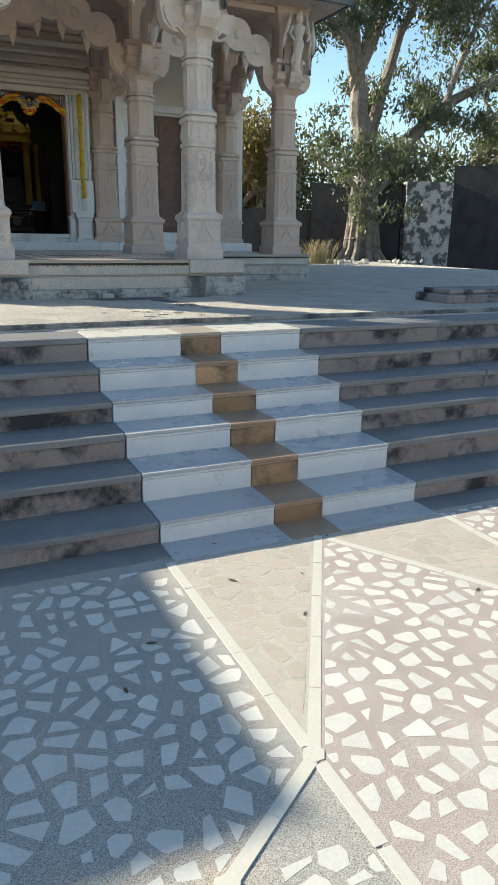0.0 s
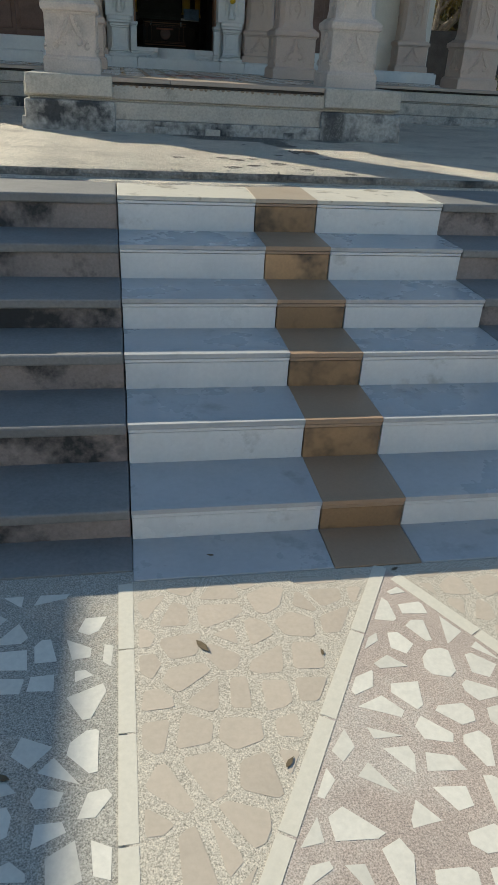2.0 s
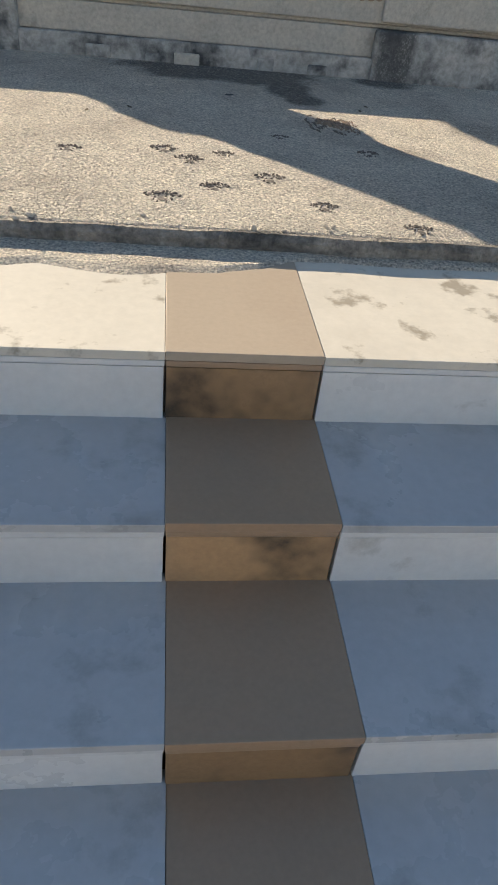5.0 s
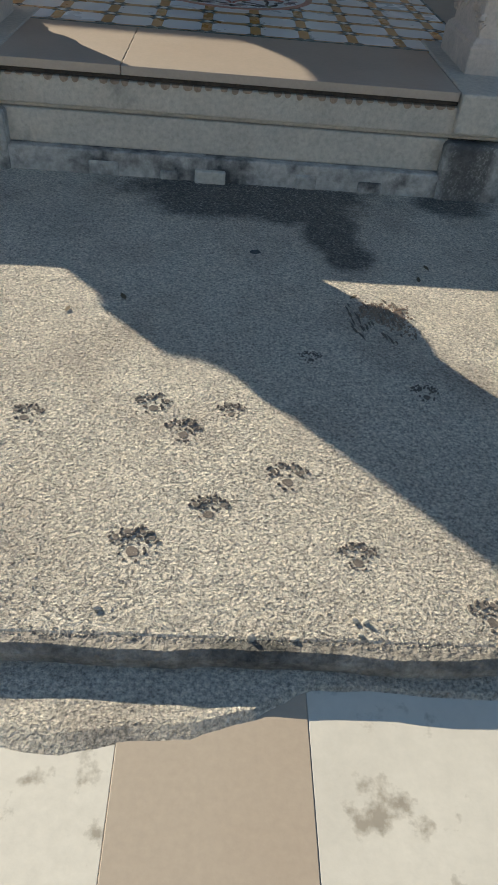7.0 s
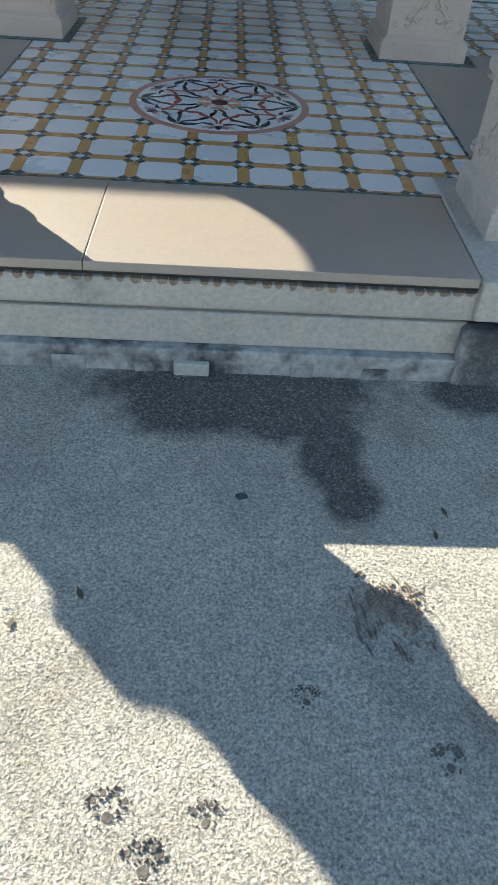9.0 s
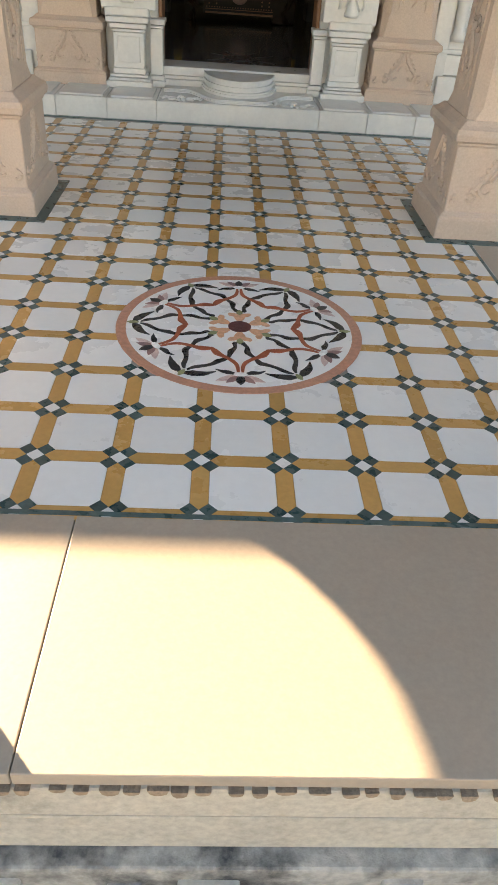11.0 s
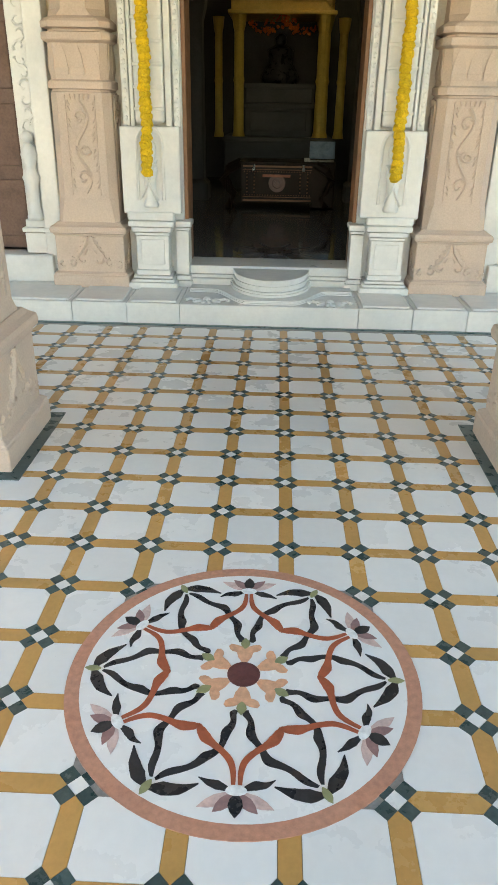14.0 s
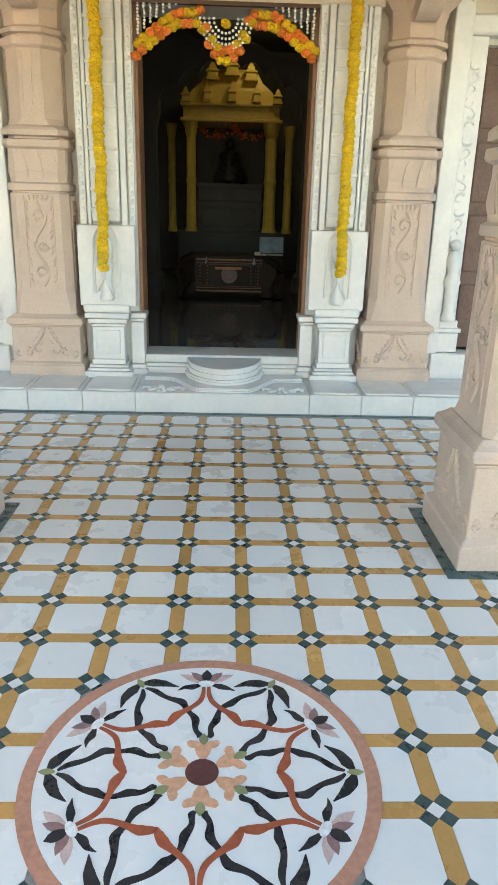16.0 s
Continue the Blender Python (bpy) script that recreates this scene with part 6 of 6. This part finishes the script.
DI = tile_mesh("white_diamond", [(-q_, 0), (0, -q_), (q_, 0), (0, q_)], M["white_tile"])
made = {"white_tile": 0, "ochre_band": 0, "green_square": 0, "white_diamond": 0}
rest = {"white_tile": ([], []), "ochre_band": ([], []), "green_square": ([], []), "white_diamond": ([], [])}


def lay(name, me, x, y, turn=0.0):
    near = -1.3 < x < 1.3 and -1.2 < y < 2.6
    dz = frnd.uniform(-0.0006, 0.0)
    if near and made[name] < 295:
        made[name] += 1
        ob = new(name, me)
        ob.matrix_world = pose(x, y, dz, 0, 0, turn)
        ob.parent = floor
    else:
        vs, fs = rest[name]
        k = len(vs)
        m = pose(x, y, dz, 0, 0, turn)
        vs.extend(tuple(m @ v.co) for v in me.vertices)
        fs.extend(tuple(k + i for i in p.vertices) for p in me.polygons)


def on_floor(x, y):
    """Whether a point lies on the tiled part of the floor."""
    if x * x + y * y < (MED_R - 0.02) ** 2:
        return False
    for sx in (-1, 1):
        if abs(x - sx * 1.37) < 0.33 and 1.09 < y < 1.75:
            return False
    return (abs(x) < 1.26 and -1.13 < y < 3.40) or (abs(x) < 4.2 and 1.4 < y < 3.40)


for i in range(-17, 18):
    for j in range(-5, 14):
        x, y = i * T, j * T
        if on_floor(x, y) and not (x * x + y * y < (MED_R - 0.08) ** 2):
            lay("white_tile", OCT, x, y)
        cx, cy = x - h_, y - h_
        if on_floor(cx + h_, cy):
            lay("ochre_band", BAND, cx, cy)
        if on_floor(cx, cy + h_):
            lay("ochre_band", BAND, cx, cy, 90)
        if on_floor(cx, cy):
            lay("white_diamond", DI, cx, cy)
        for ax in (-D, D):
            for ay in (-D, D):
                if on_floor(cx + ax, cy + ay):
                    lay("green_square", SQ, cx + ax, cy + ay)
for name, (vs, fs) in rest.items():
    me = bpy.data.meshes.new(name + "s")
    me.from_pydata(vs, [], fs)
    me.materials.append({"white_tile": M["white_tile"], "ochre_band": M["ochre"], "green_square": M["green"], "white_diamond": M["white_tile"]}[name])
    ob = tagged(new(name + "s", me), kind="stuff")
    ob.parent = floor
for a in ((-1.262, 1.262, -1.137, -1.119), (-1.262, -1.245, -1.119, 1.06), (1.245, 1.262, -1.119, 1.06)):
    part("border_strip", boxed(*a, -0.01, 0.0012), M["green"], floor, "dark green marble border")

# ---- round inlay medallion ----
med = thing("floor_medallion", "round floral marble inlay in white, black, red and peach", "inlay", 0, 0, 0, kind="structure")


def disc(bm, r0, r1, z0, z1, n=72, cx=0.0, cy=0.0):
    if r0 <= 0:
        return loft(bm, [round_ring(cx, cy, r1, z0, n), round_ring(cx, cy, r1, z1, n)])
    rings = [round_ring(cx, cy, r, z, n) for r, z in ((r0, z0), (r1, z0), (r1, z1), (r0, z1), (r0, z0))]
    return loft(bm, rings, close=False)


part("field", disc(bmesh.new(), 0, 0.459, -0.012, 0.0014), M["white_tile"], med)
part("rim", disc(bmesh.new(), 0.457, MED_R, -0.012, 0.0018), M["terra"], med, "terracotta stone rim")
part("centre", disc(bmesh.new(), 0, 0.047, 0.0, 0.0034, 28), M["maroon"], med, "maroon stone centre")


def polar(r, deg):
    return (r * math.cos(radians(deg)), r * math.sin(radians(deg)))


def ribbon(pts, widths, z=0.0026, wave=0.0, waves=3, steps=26):
    """A flat inlaid band along a smooth curve through polar points (r, degrees)."""
    P = [Vector(polar(*p)) for p in pts]
    P = [2 * P[0] - P[1]] + P + [2 * P[-1] - P[-2]]
    path = []
    n = len(P) - 3
    for s in range(n):
        for k in range(steps // n + 1):
            u = k / (steps // n + 1)
            a, b, c, d = P[s:s + 4]
            path.append(0.5 * ((2 * b) + (c - a) * u + (2 * a - 5 * b + 4 * c - d) * u * u + (3 * b - a - 3 * c + d) * u ** 3))
    path.append(P[-2])
    left, right = [], []
    m = len(path)
    for i, p in enumerate(path):
        d = (path[min(i + 1, m - 1)] - path[max(i - 1, 0)]).normalized()
        u = i / (m - 1)
        w = float(np.interp(u, np.linspace(0, 1, len(widths)), widths)) / 2
        off = wave * math.sin(u * math.pi * 2 * waves)
        nrm = Vector((-d.y, d.x))
        left.append(p + nrm * (w + off))
        right.append(p + nrm * (-w + off * 0.3))
    bm = bmesh.new()
    lo = [(bm.verts.new((*a, 0.0)), bm.verts.new((*b, 0.0)), bm.verts.new((*a, z)), bm.verts.new((*b, z))) for a, b in zip(left, right)]
    for p, q in zip(lo, lo[1:]):
        bm.faces.new((p[2], p[3], q[3], q[2]))
        bm.faces.new((p[0], p[2], q[2], q[0]))
        bm.faces.new((p[1], q[1], q[3], p[3]))
    return bm


def petal(r0, r1, deg, w, z=0.003, tilt=0.0):
    """A pointed petal from r0 to r1 along a direction, leaning by tilt degrees about its root."""
    pts = []
    L = r1 - r0
    for u, ww in ((0, 0.15), (0.25, 0.8), (0.5, 1.0), (0.75, 0.7), (1, 0)):
        pts.append((u * L, ww * w / 2))
    for u, ww in ((0.75, -0.7), (0.5, -1.0), (0.25, -0.8), (0, -0.15)):
        pts.append((u * L, ww * w / 2))
    bm = bmesh.new()
    prism(bm, pts, 0.0, z)
    bm.transform(Matrix.Rotation(radians(deg), 4, 'Z') @ Matrix.Translation((r0, 0, 0)) @ Matrix.Rotation(radians(tilt), 4, 'Z'))
    return bm


BELL = [(0.048, 0.008), (0.068, 0.0195), (0.089, 0.0246), (0.092, 0.036), (0.099, 0.045), (0.112, 0.049), (0.1207, 0.0427), (0.119, 0.032), (0.117, 0.0213), (0.112, 0.012)]
for k in range(6):
    f = 90 + 60 * k          # flower direction; leaf direction lies 30 degrees on
    m_ = f + 30
    turn_f = Matrix.Rotation(radians(f), 4, 'Z')
    bm = bmesh.new()
    prism(bm, BELL + [(0.108, 0.0)] + [(u, -v) for u, v in BELL[::-1]], 0.0, 0.0030)
    bm.transform(turn_f)
    part("bell_flower", bm, M["peach"], med)
    part("small_leaf", petal(0.102, 0.147, f, 0.028, 0.0040), M["leaf_inlay"], med)
    for tilt, r1, w_, mt, zz in ((0, 0.443, 0.036, "black", 0.0036), (-46.7, 0.4526, 0.03, "mauve", 0.0034), (46.7, 0.4526, 0.03, "mauve", 0.0034), (-67, 0.478, 0.032, "mauve_pale", 0.0032), (67, 0.478, 0.032, "mauve_pale", 0.0032)):
        part("flower_petal", petal(0.380, r1, f, w_, zz, tilt), M[mt], med)
    bm = bmesh.new()
    loft(bm, [[(0.014 * math.cos(a), 0.026 * math.sin(a), z) for a in [2 * math.pi * j / 16 for j in range(16)]] for z in (0.0, 0.0042)])
    bm.transform(turn_f @ Matrix.Translation((0.373, 0, 0)))
    part("flower_heart", bm, M["bead"], med)
    part("rim_leaf", petal(0.408, 0.455, m_, 0.022, 0.0042), M["leaf_inlay"], med)
    for sd in (-1, 1):
        part("side_petal", ribbon([(0.371, f + sd * 2), (0.361, f + sd * 7.3), (0.360, f + sd * 11), (0.352, f + sd * 15.3)], [0.008, 0.024, 0.018, 0.002], 0.0030, 0.002, 1, 24), M["black"], med)
        part("black_stem", ribbon([(0.402, m_ + sd * 0.8), (0.355, m_ + sd * 5.5), (0.310, m_ + sd * 12), (0.277, m_ + sd * 16.5), (0.232, m_ + sd * 20), (0.190, m_ + sd * 21.8), (0.155, m_ + sd * 22.5), (0.131, m_ + sd * 24)], [0.008, 0.020, 0.023, 0.022, 0.019, 0.023, 0.018, 0.012], 0.0026, 0.006, 3.5, 56), M["black"], med)
        part("red_arc", ribbon([(0.358, f + sd * 1.3), (0.320, f + sd * 1.8), (0.290, f + sd * 3.8), (0.266, f + sd * 9), (0.251, f + sd * 15.5), (0.240, f + sd * 21.5), (0.222, f + sd * 27.5), (0.209, f + sd * 29.8)], [0.010, 0.014, 0.016, 0.016, 0.020, 0.032, 0.024, 0.003], 0.0032, 0.0015, 1, 42), M["red"], med)
        part("rim_band", ribbon([(0.428, m_ + sd * 0.8), (0.415, m_ + sd * 5), (0.398, m_ + sd * 10), (0.369, m_ + sd * 15.8)], [0.012, 0.036, 0.030, 0.003], 0.0028, 0.002, 1), M["black"], med)
